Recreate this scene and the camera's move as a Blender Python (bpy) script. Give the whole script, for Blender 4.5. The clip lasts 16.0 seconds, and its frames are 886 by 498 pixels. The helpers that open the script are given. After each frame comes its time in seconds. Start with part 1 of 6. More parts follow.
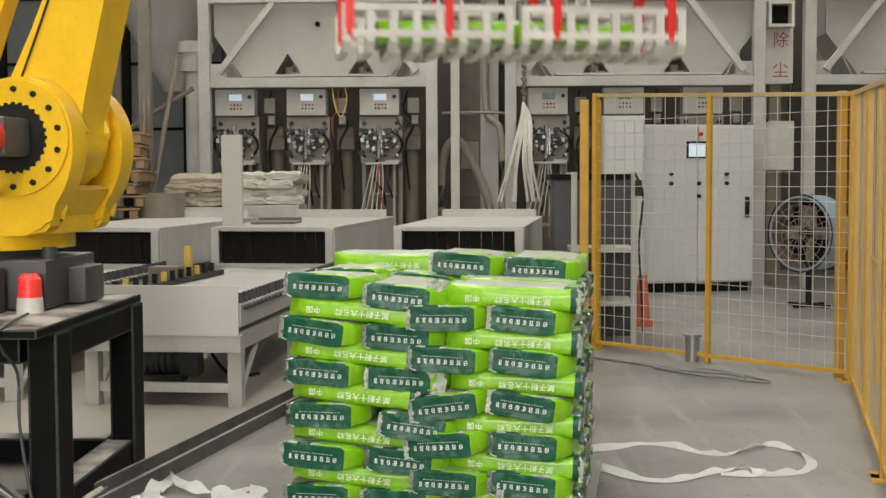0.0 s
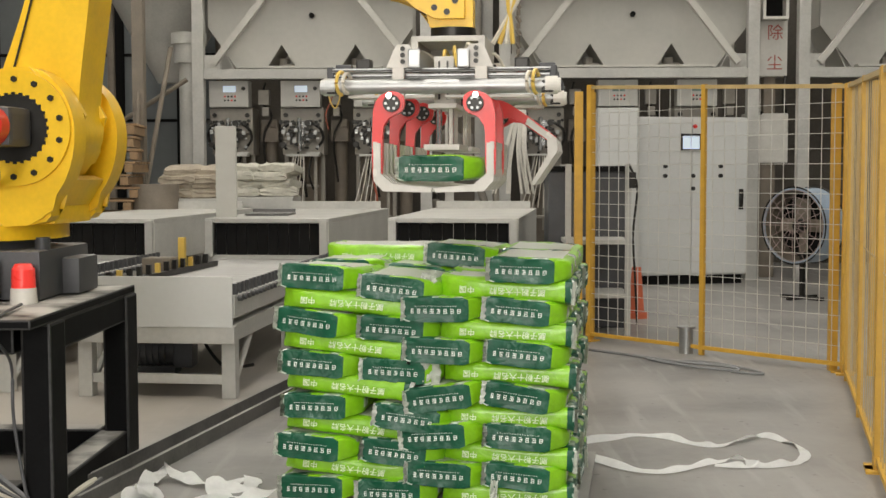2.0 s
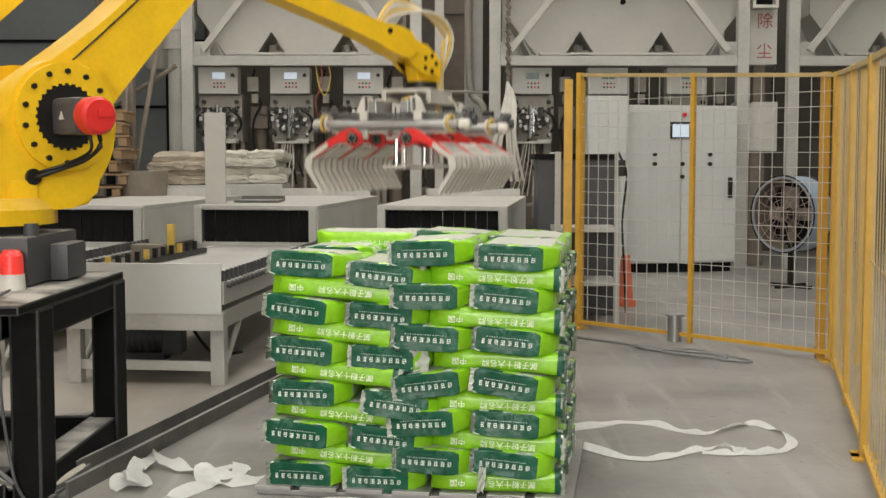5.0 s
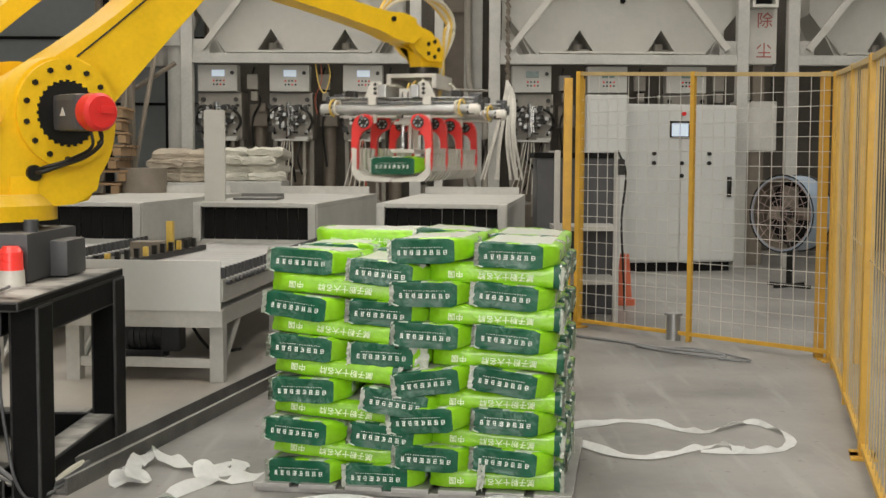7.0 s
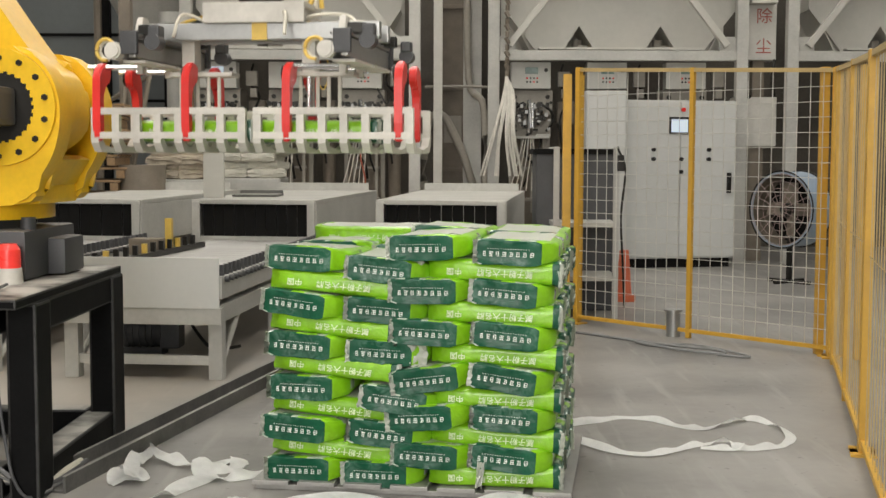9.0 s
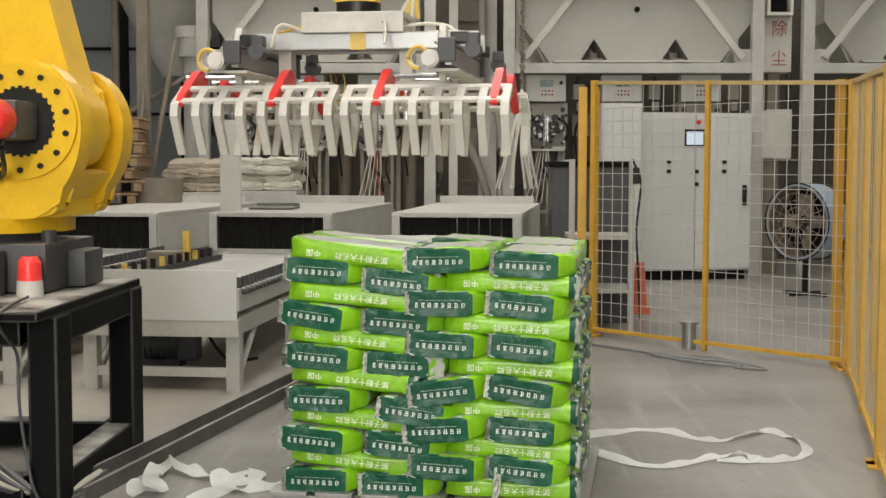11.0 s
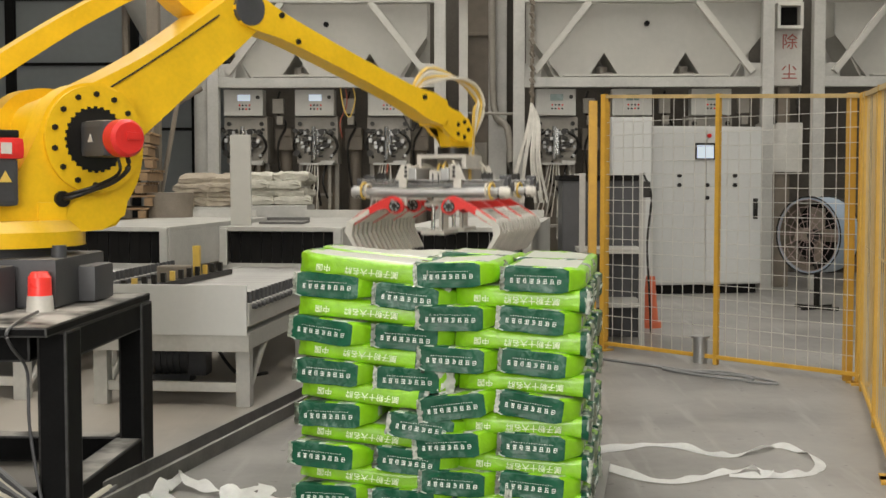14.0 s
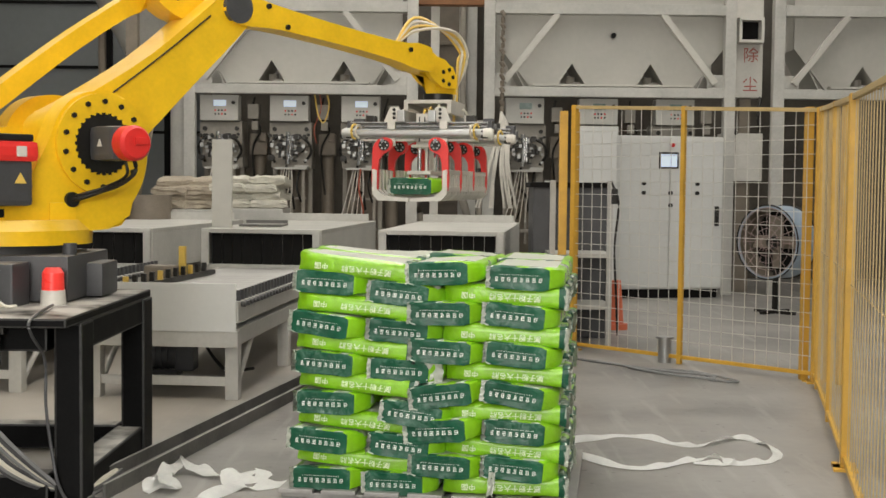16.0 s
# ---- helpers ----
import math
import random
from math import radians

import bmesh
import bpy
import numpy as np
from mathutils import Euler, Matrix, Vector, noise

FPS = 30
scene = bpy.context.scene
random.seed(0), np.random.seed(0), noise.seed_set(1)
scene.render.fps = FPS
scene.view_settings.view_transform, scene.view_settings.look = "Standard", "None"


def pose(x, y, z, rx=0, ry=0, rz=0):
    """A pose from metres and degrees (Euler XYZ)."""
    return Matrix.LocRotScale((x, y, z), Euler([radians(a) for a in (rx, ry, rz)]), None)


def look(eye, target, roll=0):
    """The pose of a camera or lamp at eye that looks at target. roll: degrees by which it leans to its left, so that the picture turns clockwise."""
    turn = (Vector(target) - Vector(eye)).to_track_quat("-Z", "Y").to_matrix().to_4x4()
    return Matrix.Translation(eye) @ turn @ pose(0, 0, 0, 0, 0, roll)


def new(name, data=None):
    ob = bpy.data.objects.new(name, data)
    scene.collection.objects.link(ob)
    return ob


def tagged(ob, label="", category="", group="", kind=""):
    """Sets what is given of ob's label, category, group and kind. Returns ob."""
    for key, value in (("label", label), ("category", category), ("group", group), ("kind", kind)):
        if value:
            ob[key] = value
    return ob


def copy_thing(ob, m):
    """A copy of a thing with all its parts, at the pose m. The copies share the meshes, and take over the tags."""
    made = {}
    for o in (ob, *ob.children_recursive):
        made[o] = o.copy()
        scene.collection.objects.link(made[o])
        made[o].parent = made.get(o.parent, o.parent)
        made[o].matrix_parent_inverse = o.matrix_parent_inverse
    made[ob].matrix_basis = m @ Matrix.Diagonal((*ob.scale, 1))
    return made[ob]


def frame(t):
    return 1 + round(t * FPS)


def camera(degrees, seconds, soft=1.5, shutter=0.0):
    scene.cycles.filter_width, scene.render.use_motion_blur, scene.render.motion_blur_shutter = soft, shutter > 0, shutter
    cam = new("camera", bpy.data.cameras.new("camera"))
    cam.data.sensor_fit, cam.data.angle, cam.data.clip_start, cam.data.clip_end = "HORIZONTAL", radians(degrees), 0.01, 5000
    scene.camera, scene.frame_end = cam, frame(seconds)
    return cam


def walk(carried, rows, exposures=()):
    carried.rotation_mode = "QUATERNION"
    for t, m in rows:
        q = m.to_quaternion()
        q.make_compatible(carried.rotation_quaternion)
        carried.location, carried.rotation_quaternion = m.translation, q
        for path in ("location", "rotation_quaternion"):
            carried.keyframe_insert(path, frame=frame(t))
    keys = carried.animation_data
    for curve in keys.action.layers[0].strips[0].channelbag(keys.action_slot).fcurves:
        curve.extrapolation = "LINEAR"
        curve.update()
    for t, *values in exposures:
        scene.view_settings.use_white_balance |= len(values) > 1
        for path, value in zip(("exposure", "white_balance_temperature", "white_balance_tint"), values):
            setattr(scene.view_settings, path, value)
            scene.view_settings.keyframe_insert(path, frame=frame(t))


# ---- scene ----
cam = camera(39.0, 16.0, shutter=0.5)
PATH = [
    (0, (0.12, -2.171, 1.441), (0.072, -0.175, 1.33), -0.2),
    (0.5, (0.117, -2.169, 1.437), (0.073, -0.173, 1.326), -0.1),
    (1, (0.121, -2.168, 1.438), (0.079, -0.172, 1.325), -0.2),
    (1.5, (0.118, -2.167, 1.434), (0.078, -0.171, 1.317), -0.1),
    (2, (0.116, -2.167, 1.434), (0.078, -0.171, 1.311), -0.1),
    (2.5, (0.118, -2.164, 1.435), (0.083, -0.169, 1.308), -0.1),
    (3, (0.124, -2.16, 1.433), (0.093, -0.164, 1.3), -0.1),
    (3.5, (0.125, -2.158, 1.432), (0.097, -0.163, 1.296), -0.1),
    (4, (0.123, -2.164, 1.433), (0.098, -0.169, 1.294), -0.1),
    (6.5, (0.115, -2.172, 1.431), (0.096, -0.177, 1.287), 0.3),
    (7, (0.113, -2.171, 1.429), (0.094, -0.177, 1.284), 0.3),
    (7.5, (0.122, -2.157, 1.428), (0.103, -0.163, 1.279), 0.3),
    (8, (0.128, -2.164, 1.434), (0.11, -0.17, 1.283), 0.2),
    (8.5, (0.123, -2.165, 1.431), (0.106, -0.171, 1.28), 0.2),
    (9, (0.119, -2.157, 1.431), (0.1, -0.163, 1.28), 0.2),
    (11.5, (0.11, -2.193, 1.436), (0.064, -0.198, 1.312), 0.1),
    (12, (0.114, -2.187, 1.438), (0.067, -0.191, 1.321), 0.1),
    (12.5, (0.115, -2.184, 1.439), (0.066, -0.187, 1.329), 0.1),
    (13, (0.118, -2.181, 1.438), (0.067, -0.184, 1.332), -0.0),
    (13.5, (0.113, -2.177, 1.437), (0.06, -0.181, 1.333), -0.1),
    (14, (0.11, -2.174, 1.435), (0.051, -0.178, 1.326), -0.0),
    (14.5, (0.109, -2.23, 1.436), (0.039, -0.234, 1.329), 0.0),
    (15, (0.032, -2.406, 1.439), (-0.021, -0.409, 1.339), 0.1),
    (15.5, (-0.016, -2.553, 1.431), (-0.039, -0.556, 1.327), 0.3),
    (16, (-0.008, -2.596, 1.435), (-0.005, -0.599, 1.335), 0.6),
]
walk(cam, [(t, look(eye, target, roll)) for t, eye, target, roll in PATH])

# ---- world, daylight and lamps ----
world = bpy.data.worlds.new("hall_sky")
scene.world = world
world.use_nodes = True
sky = world.node_tree.nodes.new("ShaderNodeTexSky")
sky.sky_type = "NISHITA"
sky.sun_disc = False
sky.sun_elevation, sky.sun_rotation = radians(50), radians(200)
back = world.node_tree.nodes["Background"]
back.inputs[1].default_value = 0.06
world.node_tree.links.new(sky.outputs[0], back.inputs[0])


def area_lamp(name, m, sx, sy, watts, colour=(1, 0.97, 0.92)):
    la = bpy.data.lights.new(name, "AREA")
    la.shape, la.size, la.size_y, la.energy, la.color = "RECTANGLE", sx, sy, watts, colour
    ob = new(name, la)
    ob.matrix_basis = m
    return ob


# added daylight: three unseen roof skylight strips and an unseen open gable behind the camera
SKYLIGHTS = ((-4.8, 1.2), (-0.6, 1.2), (4.6, 1.2))
for sx, sw in SKYLIGHTS:
    area_lamp("skylight_daylight", pose(sx, 5.5, 7.35), sw, 22, 415, (1, 0.94, 0.83))
area_lamp("gate_daylight", look((-1.6, -8.9, 3.2), (-0.3, 5, 1.3)), 5.0, 4.6, 760, (1, 0.96, 0.90))
EXPOSURE = -0.05
scene.view_settings.exposure = EXPOSURE


# ---- materials ----
def mat(name, colour, rough=0.5, metal=0.0, var=0.12, scale=6.0, fine=60.0, bump=0.05, dust=0.0, spec=0.5, coat=0.0):
    """A surface with broad stains, fine grain, a little relief and, where asked, pale dust on what faces up."""
    m = bpy.data.materials.new(name)
    m.use_nodes = True
    nt = m.node_tree
    N, L = nt.nodes.new, nt.links.new
    bs = nt.nodes["Principled BSDF"]
    co = N("ShaderNodeTexCoord")
    n1, n2 = N("ShaderNodeTexNoise"), N("ShaderNodeTexNoise")
    n1.inputs["Scale"].default_value, n1.inputs["Detail"].default_value = scale, 6
    n2.inputs["Scale"].default_value, n2.inputs["Detail"].default_value = fine, 3
    L(co.outputs["Object"], n1.inputs["Vector"])
    L(co.outputs["Object"], n2.inputs["Vector"])
    info = N("ShaderNodeObjectInfo")
    mixa = N("ShaderNodeMath")
    mixa.operation = "MULTIPLY_ADD"
    mixa.inputs[1].default_value, mixa.inputs[2].default_value = 0.7, 0.0
    L(n1.outputs["Fac"], mixa.inputs[0])
    mixb = N("ShaderNodeMath")
    mixb.operation = "MULTIPLY_ADD"
    mixb.inputs[1].default_value = 0.3
    L(n2.outputs["Fac"], mixb.inputs[0])
    L(mixa.outputs[0], mixb.inputs[2])
    ramp = N("ShaderNodeValToRGB")
    ramp.color_ramp.elements[0].position, ramp.color_ramp.elements[1].position = 0.3, 0.7
    c = Vector(colour)
    ramp.color_ramp.elements[0].color = (*(c * (1 - var)), 1)
    ramp.color_ramp.elements[1].color = (*[min(1, x) for x in c * (1 + var)], 1)
    L(mixb.outputs[0], ramp.inputs[0])
    hsv = N("ShaderNodeHueSaturation")
    rnd = N("ShaderNodeMapRange")
    rnd.inputs["To Min"].default_value, rnd.inputs["To Max"].default_value = 0.93, 1.07
    L(info.outputs["Random"], rnd.inputs["Value"])
    L(rnd.outputs[0], hsv.inputs["Value"])
    L(ramp.outputs[0], hsv.inputs["Color"])
    col = hsv.outputs[0]
    if dust:
        ge, sp = N("ShaderNodeNewGeometry"), N("ShaderNodeSeparateXYZ")
        L(ge.outputs["Normal"], sp.inputs[0])
        up = N("ShaderNodeMapRange")
        up.inputs["From Min"].default_value, up.inputs["From Max"].default_value = 0.35, 1.0
        up.inputs["To Max"].default_value = dust
        L(sp.outputs["Z"], up.inputs["Value"])
        mul = N("ShaderNodeMath")
        mul.operation = "MULTIPLY"
        L(up.outputs[0], mul.inputs[0])
        mr = N("ShaderNodeMapRange")
        mr.inputs["From Min"].default_value, mr.inputs["From Max"].default_value = 0.3, 0.6
        L(n1.outputs["Fac"], mr.inputs["Value"])
        L(mr.outputs[0], mul.inputs[1])
        mx = N("ShaderNodeMix")
        mx.data_type = "RGBA"
        L(mul.outputs[0], mx.inputs["Factor"])
        L(col, mx.inputs["A"])
        mx.inputs["B"].default_value = (0.62, 0.59, 0.54, 1)
        col = mx.outputs["Result"]
    L(col, bs.inputs["Base Color"])
    rr = N("ShaderNodeMapRange")
    rr.inputs["To Min"].default_value, rr.inputs["To Max"].default_value = max(0.03, rough - 0.12), min(1, rough + 0.12)
    L(n1.outputs["Fac"], rr.inputs["Value"])
    L(rr.outputs[0], bs.inputs["Roughness"])
    bs.inputs["Metallic"].default_value = metal
    bs.inputs["Specular IOR Level"].default_value = spec
    bs.inputs["Coat Weight"].default_value, bs.inputs["Coat Roughness"].default_value = coat, 0.12
    if bump:
        bp = N("ShaderNodeBump")
        bp.inputs["Strength"].default_value, bp.inputs["Distance"].default_value = bump, 0.02
        L(mixb.outputs[0], bp.inputs["Height"])
        L(bp.outputs[0], bs.inputs["Normal"])
    return m


def scuffs(m):
    """Long pale drag marks and small dark spots worn into a floor."""
    nt = m.node_tree
    N, L = nt.nodes.new, nt.links.new
    bs = nt.nodes["Principled BSDF"]
    col = bs.inputs["Base Color"].links[0].from_socket
    co = N("ShaderNodeTexCoord")
    for turn, scale, lo, hi, tint in ((0.3, (5.0, 0.5, 1), 0.58, 0.68, (0.36, 0.35, 0.33)), (1.4, (7.0, 0.7, 1), 0.60, 0.70, (0.30, 0.29, 0.27)), (0.0, (9, 9, 1), 0.66, 0.72, (0.05, 0.048, 0.045)), (0.0, (1.3, 1.3, 1), 0.52, 0.75, (0.31, 0.30, 0.28))):
        mp, no, rg, mx = N("ShaderNodeMapping"), N("ShaderNodeTexNoise"), N("ShaderNodeMapRange"), N("ShaderNodeMix")
        mp.inputs["Rotation"].default_value, mp.inputs["Scale"].default_value = (0, 0, turn), scale
        no.inputs["Scale"].default_value, no.inputs["Detail"].default_value = 1.6, 5
        rg.inputs["From Min"].default_value, rg.inputs["From Max"].default_value, rg.inputs["To Max"].default_value = lo, hi, 0.55
        mx.data_type = "RGBA"
        L(co.outputs["Object"], mp.inputs["Vector"])
        L(mp.outputs[0], no.inputs["Vector"])
        L(no.outputs["Fac"], rg.inputs["Value"])
        L(rg.outputs[0], mx.inputs["Factor"])
        L(col, mx.inputs["A"])
        mx.inputs["B"].default_value = (*tint, 1)
        col = mx.outputs["Result"]
    L(col, bs.inputs["Base Color"])


def powder_and_light(m, tint):
    """Tan powder and painted-in light on the conveyors' side of the rail, fraying out at its edge."""
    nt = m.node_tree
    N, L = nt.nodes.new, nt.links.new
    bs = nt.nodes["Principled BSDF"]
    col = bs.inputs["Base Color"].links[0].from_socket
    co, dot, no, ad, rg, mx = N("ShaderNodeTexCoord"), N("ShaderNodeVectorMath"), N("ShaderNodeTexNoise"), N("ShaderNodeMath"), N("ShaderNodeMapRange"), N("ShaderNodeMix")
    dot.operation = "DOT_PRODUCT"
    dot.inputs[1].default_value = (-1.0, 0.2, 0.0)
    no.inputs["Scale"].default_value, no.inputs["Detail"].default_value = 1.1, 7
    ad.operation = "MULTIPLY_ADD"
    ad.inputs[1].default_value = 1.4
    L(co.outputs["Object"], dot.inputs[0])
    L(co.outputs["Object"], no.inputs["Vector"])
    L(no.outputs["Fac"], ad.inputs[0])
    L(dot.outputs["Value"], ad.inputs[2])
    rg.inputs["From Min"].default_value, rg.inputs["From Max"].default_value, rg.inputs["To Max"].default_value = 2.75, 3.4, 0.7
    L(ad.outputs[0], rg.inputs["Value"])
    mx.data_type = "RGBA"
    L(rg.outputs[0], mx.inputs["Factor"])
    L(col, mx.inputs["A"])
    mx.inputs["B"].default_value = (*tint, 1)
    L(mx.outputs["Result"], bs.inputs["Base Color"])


def film_glints(m, tint, much):
    """Pale streaks painting the glints and haze of the loose outer film, with sharp small folds in relief."""
    nt = m.node_tree
    N, L = nt.nodes.new, nt.links.new
    bs = nt.nodes["Principled BSDF"]
    col = bs.inputs["Base Color"].links[0].from_socket
    co, info, add = N("ShaderNodeTexCoord"), N("ShaderNodeObjectInfo"), N("ShaderNodeVectorMath")
    add.operation = "MULTIPLY_ADD"
    add.inputs[1].default_value = (1, 1, 1)
    L(co.outputs["Object"], add.inputs[0])
    sc = N("ShaderNodeVectorMath")
    sc.operation = "SCALE"
    sc.inputs[0].default_value = (7.0, 3.0, 5.0)
    L(info.outputs["Random"], sc.inputs["Scale"])
    L(sc.outputs[0], add.inputs[2])
    big, fold = N("ShaderNodeTexNoise"), N("ShaderNodeTexNoise")
    big.inputs["Scale"].default_value, big.inputs["Detail"].default_value = 7, 2
    fold.inputs["Scale"].default_value, fold.inputs["Detail"].default_value, fold.inputs["Distortion"].default_value = 26, 4, 1.6
    L(add.outputs[0], big.inputs["Vector"])
    L(add.outputs[0], fold.inputs["Vector"])
    r1, r2, mu, mx = N("ShaderNodeMapRange"), N("ShaderNodeMapRange"), N("ShaderNodeMath"), N("ShaderNodeMix")
    r1.inputs["From Min"].default_value, r1.inputs["From Max"].default_value = 0.46, 0.66
    r2.inputs["From Min"].default_value, r2.inputs["From Max"].default_value = 0.42, 0.70
    L(big.outputs["Fac"], r1.inputs["Value"])
    L(fold.outputs["Fac"], r2.inputs["Value"])
    mu.operation = "MULTIPLY"
    L(r1.outputs[0], mu.inputs[0])
    L(r2.outputs[0], mu.inputs[1])
    mv = N("ShaderNodeMath")
    mv.operation = "MULTIPLY"
    mv.inputs[1].default_value = much * 1.6
    mv.use_clamp = True
    L(mu.outputs[0], mv.inputs[0])
    mx.data_type = "RGBA"
    L(mv.outputs[0], mx.inputs["Factor"])
    L(col, mx.inputs["A"])
    mx.inputs["B"].default_value = (*tint, 1)
    L(mx.outputs["Result"], bs.inputs["Base Color"])
    bp = N("ShaderNodeBump")
    bp.inputs["Strength"].default_value, bp.inputs["Distance"].default_value = 0.5, 0.006
    L(fold.outputs["Fac"], bp.inputs["Height"])
    L(bs.inputs["Normal"].links[0].from_socket, bp.inputs["Normal"])
    L(bp.outputs[0], bs.inputs["Normal"])


def glow(name, colour, strength):
    m = mat(name, colour, 0.3, var=0.02)
    bs = m.node_tree.nodes["Principled BSDF"]
    bs.inputs["Emission Color"].default_value = (*colour, 1)
    bs.inputs["Emission Strength"].default_value = strength
    return m


M_FLOOR = mat("worn_concrete", (0.165, 0.158, 0.147), 0.42, var=0.26, scale=0.9, fine=14, bump=0.03, dust=0.22)
scuffs(M_FLOOR)
# tan powder tone, lightened to make up for daylight missing under the conveyors
powder_and_light(M_FLOOR, (0.45, 0.405, 0.345))
M_WORN = mat("worn_bare_edge", (0.024, 0.023, 0.022), 0.5, 0.3, var=0.9, scale=9, fine=40)
M_WALL = mat("hall_wall_panel", (0.20, 0.212, 0.212), 0.6, var=0.1, scale=0.8, fine=8, bump=0.02)
M_ROOF = mat("roof_sheet", (0.55, 0.56, 0.56), 0.7, var=0.08)
M_SKYL = glow("translucent_skylight", (0.95, 0.97, 1.0), 1.6)
M_CREAM = mat("cream_grey_paint", (0.60, 0.58, 0.53), 0.5, var=0.1, scale=3, fine=30, bump=0.03)
M_STEELW = mat("pale_grey_paint", (0.45, 0.44, 0.405), 0.45, var=0.16, scale=2.5, fine=30, bump=0.03, dust=0.22)
M_HOPPER = mat("hopper_grey_paint", (0.48, 0.465, 0.42), 0.5, var=0.08, scale=1.4, fine=12, bump=0.03)
M_MACH = mat("filler_grey_paint", (0.30, 0.275, 0.235), 0.5, var=0.16, scale=3, fine=25, bump=0.03, dust=0.5)
M_PANEL = mat("control_panel_paint", (0.50, 0.49, 0.45), 0.45, var=0.07, scale=5, fine=40, bump=0.02)
M_CAB = mat("cabinet_paint", (0.58, 0.58, 0.555), 0.42, var=0.05, scale=1.5, fine=30, bump=0.02)
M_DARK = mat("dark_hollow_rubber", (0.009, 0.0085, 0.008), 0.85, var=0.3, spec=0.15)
M_BLACK = mat("black_painted_steel", (0.005, 0.005, 0.0052), 0.55, var=0.5, scale=5, dust=0.8, spec=0.08)
M_GREYB = mat("grey_cast_box", (0.06, 0.06, 0.063), 0.5, var=0.2, scale=6, dust=0.35)
M_YEL = mat("robot_yellow_paint", (0.85, 0.515, 0.010), 0.40, var=0.12, scale=5, fine=45, bump=0.03, dust=0.3)
M_FENCE = mat("fence_yellow_paint", (0.58, 0.33, 0.04), 0.45, var=0.14, scale=8, fine=50, bump=0.03)
M_WIRE = mat("galvanised_wire", (0.64, 0.62, 0.56), 0.45, 0.3, var=0.12)
M_RED = mat("red_paint", (0.72, 0.03, 0.025), 0.35, var=0.1, scale=10)
M_ALU = mat("bare_aluminium", (0.42, 0.42, 0.41), 0.42, 0.8, var=0.14, scale=8)
M_CHROME = mat("polished_rod", (0.7, 0.7, 0.7), 0.22, 1.0, var=0.05)
M_WHITEP = mat("off_white_fork_paint", (0.62, 0.59, 0.53), 0.45, var=0.14, scale=8, fine=40)
M_BOLT = mat("black_oxide_bolt", (0.03, 0.028, 0.025), 0.4, 0.6, var=0.2)
M_LIME = mat("lime_printed_film", (0.25, 0.56, 0.010), 0.36, var=0.25, scale=7, fine=30, bump=0.35, coat=0.35)
M_DGREEN = mat("dark_green_printed_film", (0.001, 0.078, 0.035), 0.42, var=0.3, scale=9, fine=30, bump=0.4, coat=0.12, spec=0.3)
# highlights on the film creases are mixed into both print colours
film_glints(M_LIME, (0.32, 0.60, 0.06), 0.3)
film_glints(M_DGREEN, (0.22, 0.34, 0.28), 0.32)
M_WHITEF = mat("white_woven_film", (0.55, 0.57, 0.50), 0.34, var=0.08, scale=9, fine=50, bump=0.2)
# creased clear film whose sky reflections are painted as a pale colour
M_FILM_GLINT = mat("clear_film_glint", (0.50, 0.58, 0.48), 0.24, var=0.7, scale=16, fine=45, bump=1.0, coat=0.8)
M_ROLLER = mat("dull_zinc_roller", (0.36, 0.35, 0.33), 0.5, 0.5, var=0.15, scale=6)
M_TEXT = mat("white_print", (0.76, 0.86, 0.56), 0.45, var=0.08, scale=40)
M_PRINT = mat("bright_white_print", (0.84, 0.90, 0.82), 0.45, var=0.06, scale=40)
M_SLING = mat("white_webbing", (0.92, 0.92, 0.90), 0.8, var=0.06, scale=30, fine=200, bump=0.2)
M_WOOD = mat("pallet_wood", (0.26, 0.165, 0.085), 0.75, var=0.3, scale=4, fine=30, bump=0.15)
M_SACK = mat("cream_paper_sack", (0.50, 0.48, 0.41), 0.65, var=0.2, scale=9, fine=40, bump=0.5)
M_LCD = glow("lit_display", (0.62, 0.72, 0.85), 0.4)
M_LCDD = mat("dim_display", (0.20, 0.27, 0.25), 0.25, var=0.1)
M_BLUE = mat("pale_blue_fan_paint", (0.30, 0.37, 0.45), 0.4, var=0.1)
M_CABLE = mat("grey_cable_sheath", (0.22, 0.22, 0.22), 0.5, var=0.15)
M_HOSE = mat("yellow_air_hose", (0.70, 0.48, 0.10), 0.4, var=0.1)
M_CLEARH = mat("pale_air_hose", (0.66, 0.62, 0.52), 0.35, var=0.1)
M_LEAD = mat("dull_red_lead", (0.35, 0.09, 0.05), 0.5, var=0.2)
M_ORANGE = mat("orange_plastic", (0.62, 0.15, 0.07), 0.45, var=0.15)
M_RLAMP = glow("red_beacon_lens", (0.85, 0.05, 0.04), 0.15)
M_RAIL = mat("dusty_steel_rail", (0.12, 0.115, 0.108), 0.55, 0.2, var=0.4, scale=6, dust=0.2)
# brown that carries the dimness of the hall's depth in its colour
M_BACK = mat("dim_depth_brown", (0.105, 0.092, 0.076), 0.8, var=0.4, scale=1.2)
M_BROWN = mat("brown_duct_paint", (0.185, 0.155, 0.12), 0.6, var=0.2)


# ---- mesh tools ----
def link(name, bm, material, parent=None, label="", smooth=False):
    me = bpy.data.meshes.new(name)
    bmesh.ops.recalc_face_normals(bm, faces=bm.faces)
    if smooth:
        for f in bm.faces:
            f.smooth = True
    bm.to_mesh(me)
    bm.free()
    for x in material if isinstance(material, (list, tuple)) else (material,):
        me.materials.append(x)
    ob = new(name, me)
    if smooth:
        me.set_sharp_from_angle(angle=radians(38))
    if parent:
        ob.parent = parent
    if label:
        ob["label"] = label
    return ob


def part(name, bm, material, parent, label="", smooth=False):
    return link(name, bm, material, parent, label, smooth)


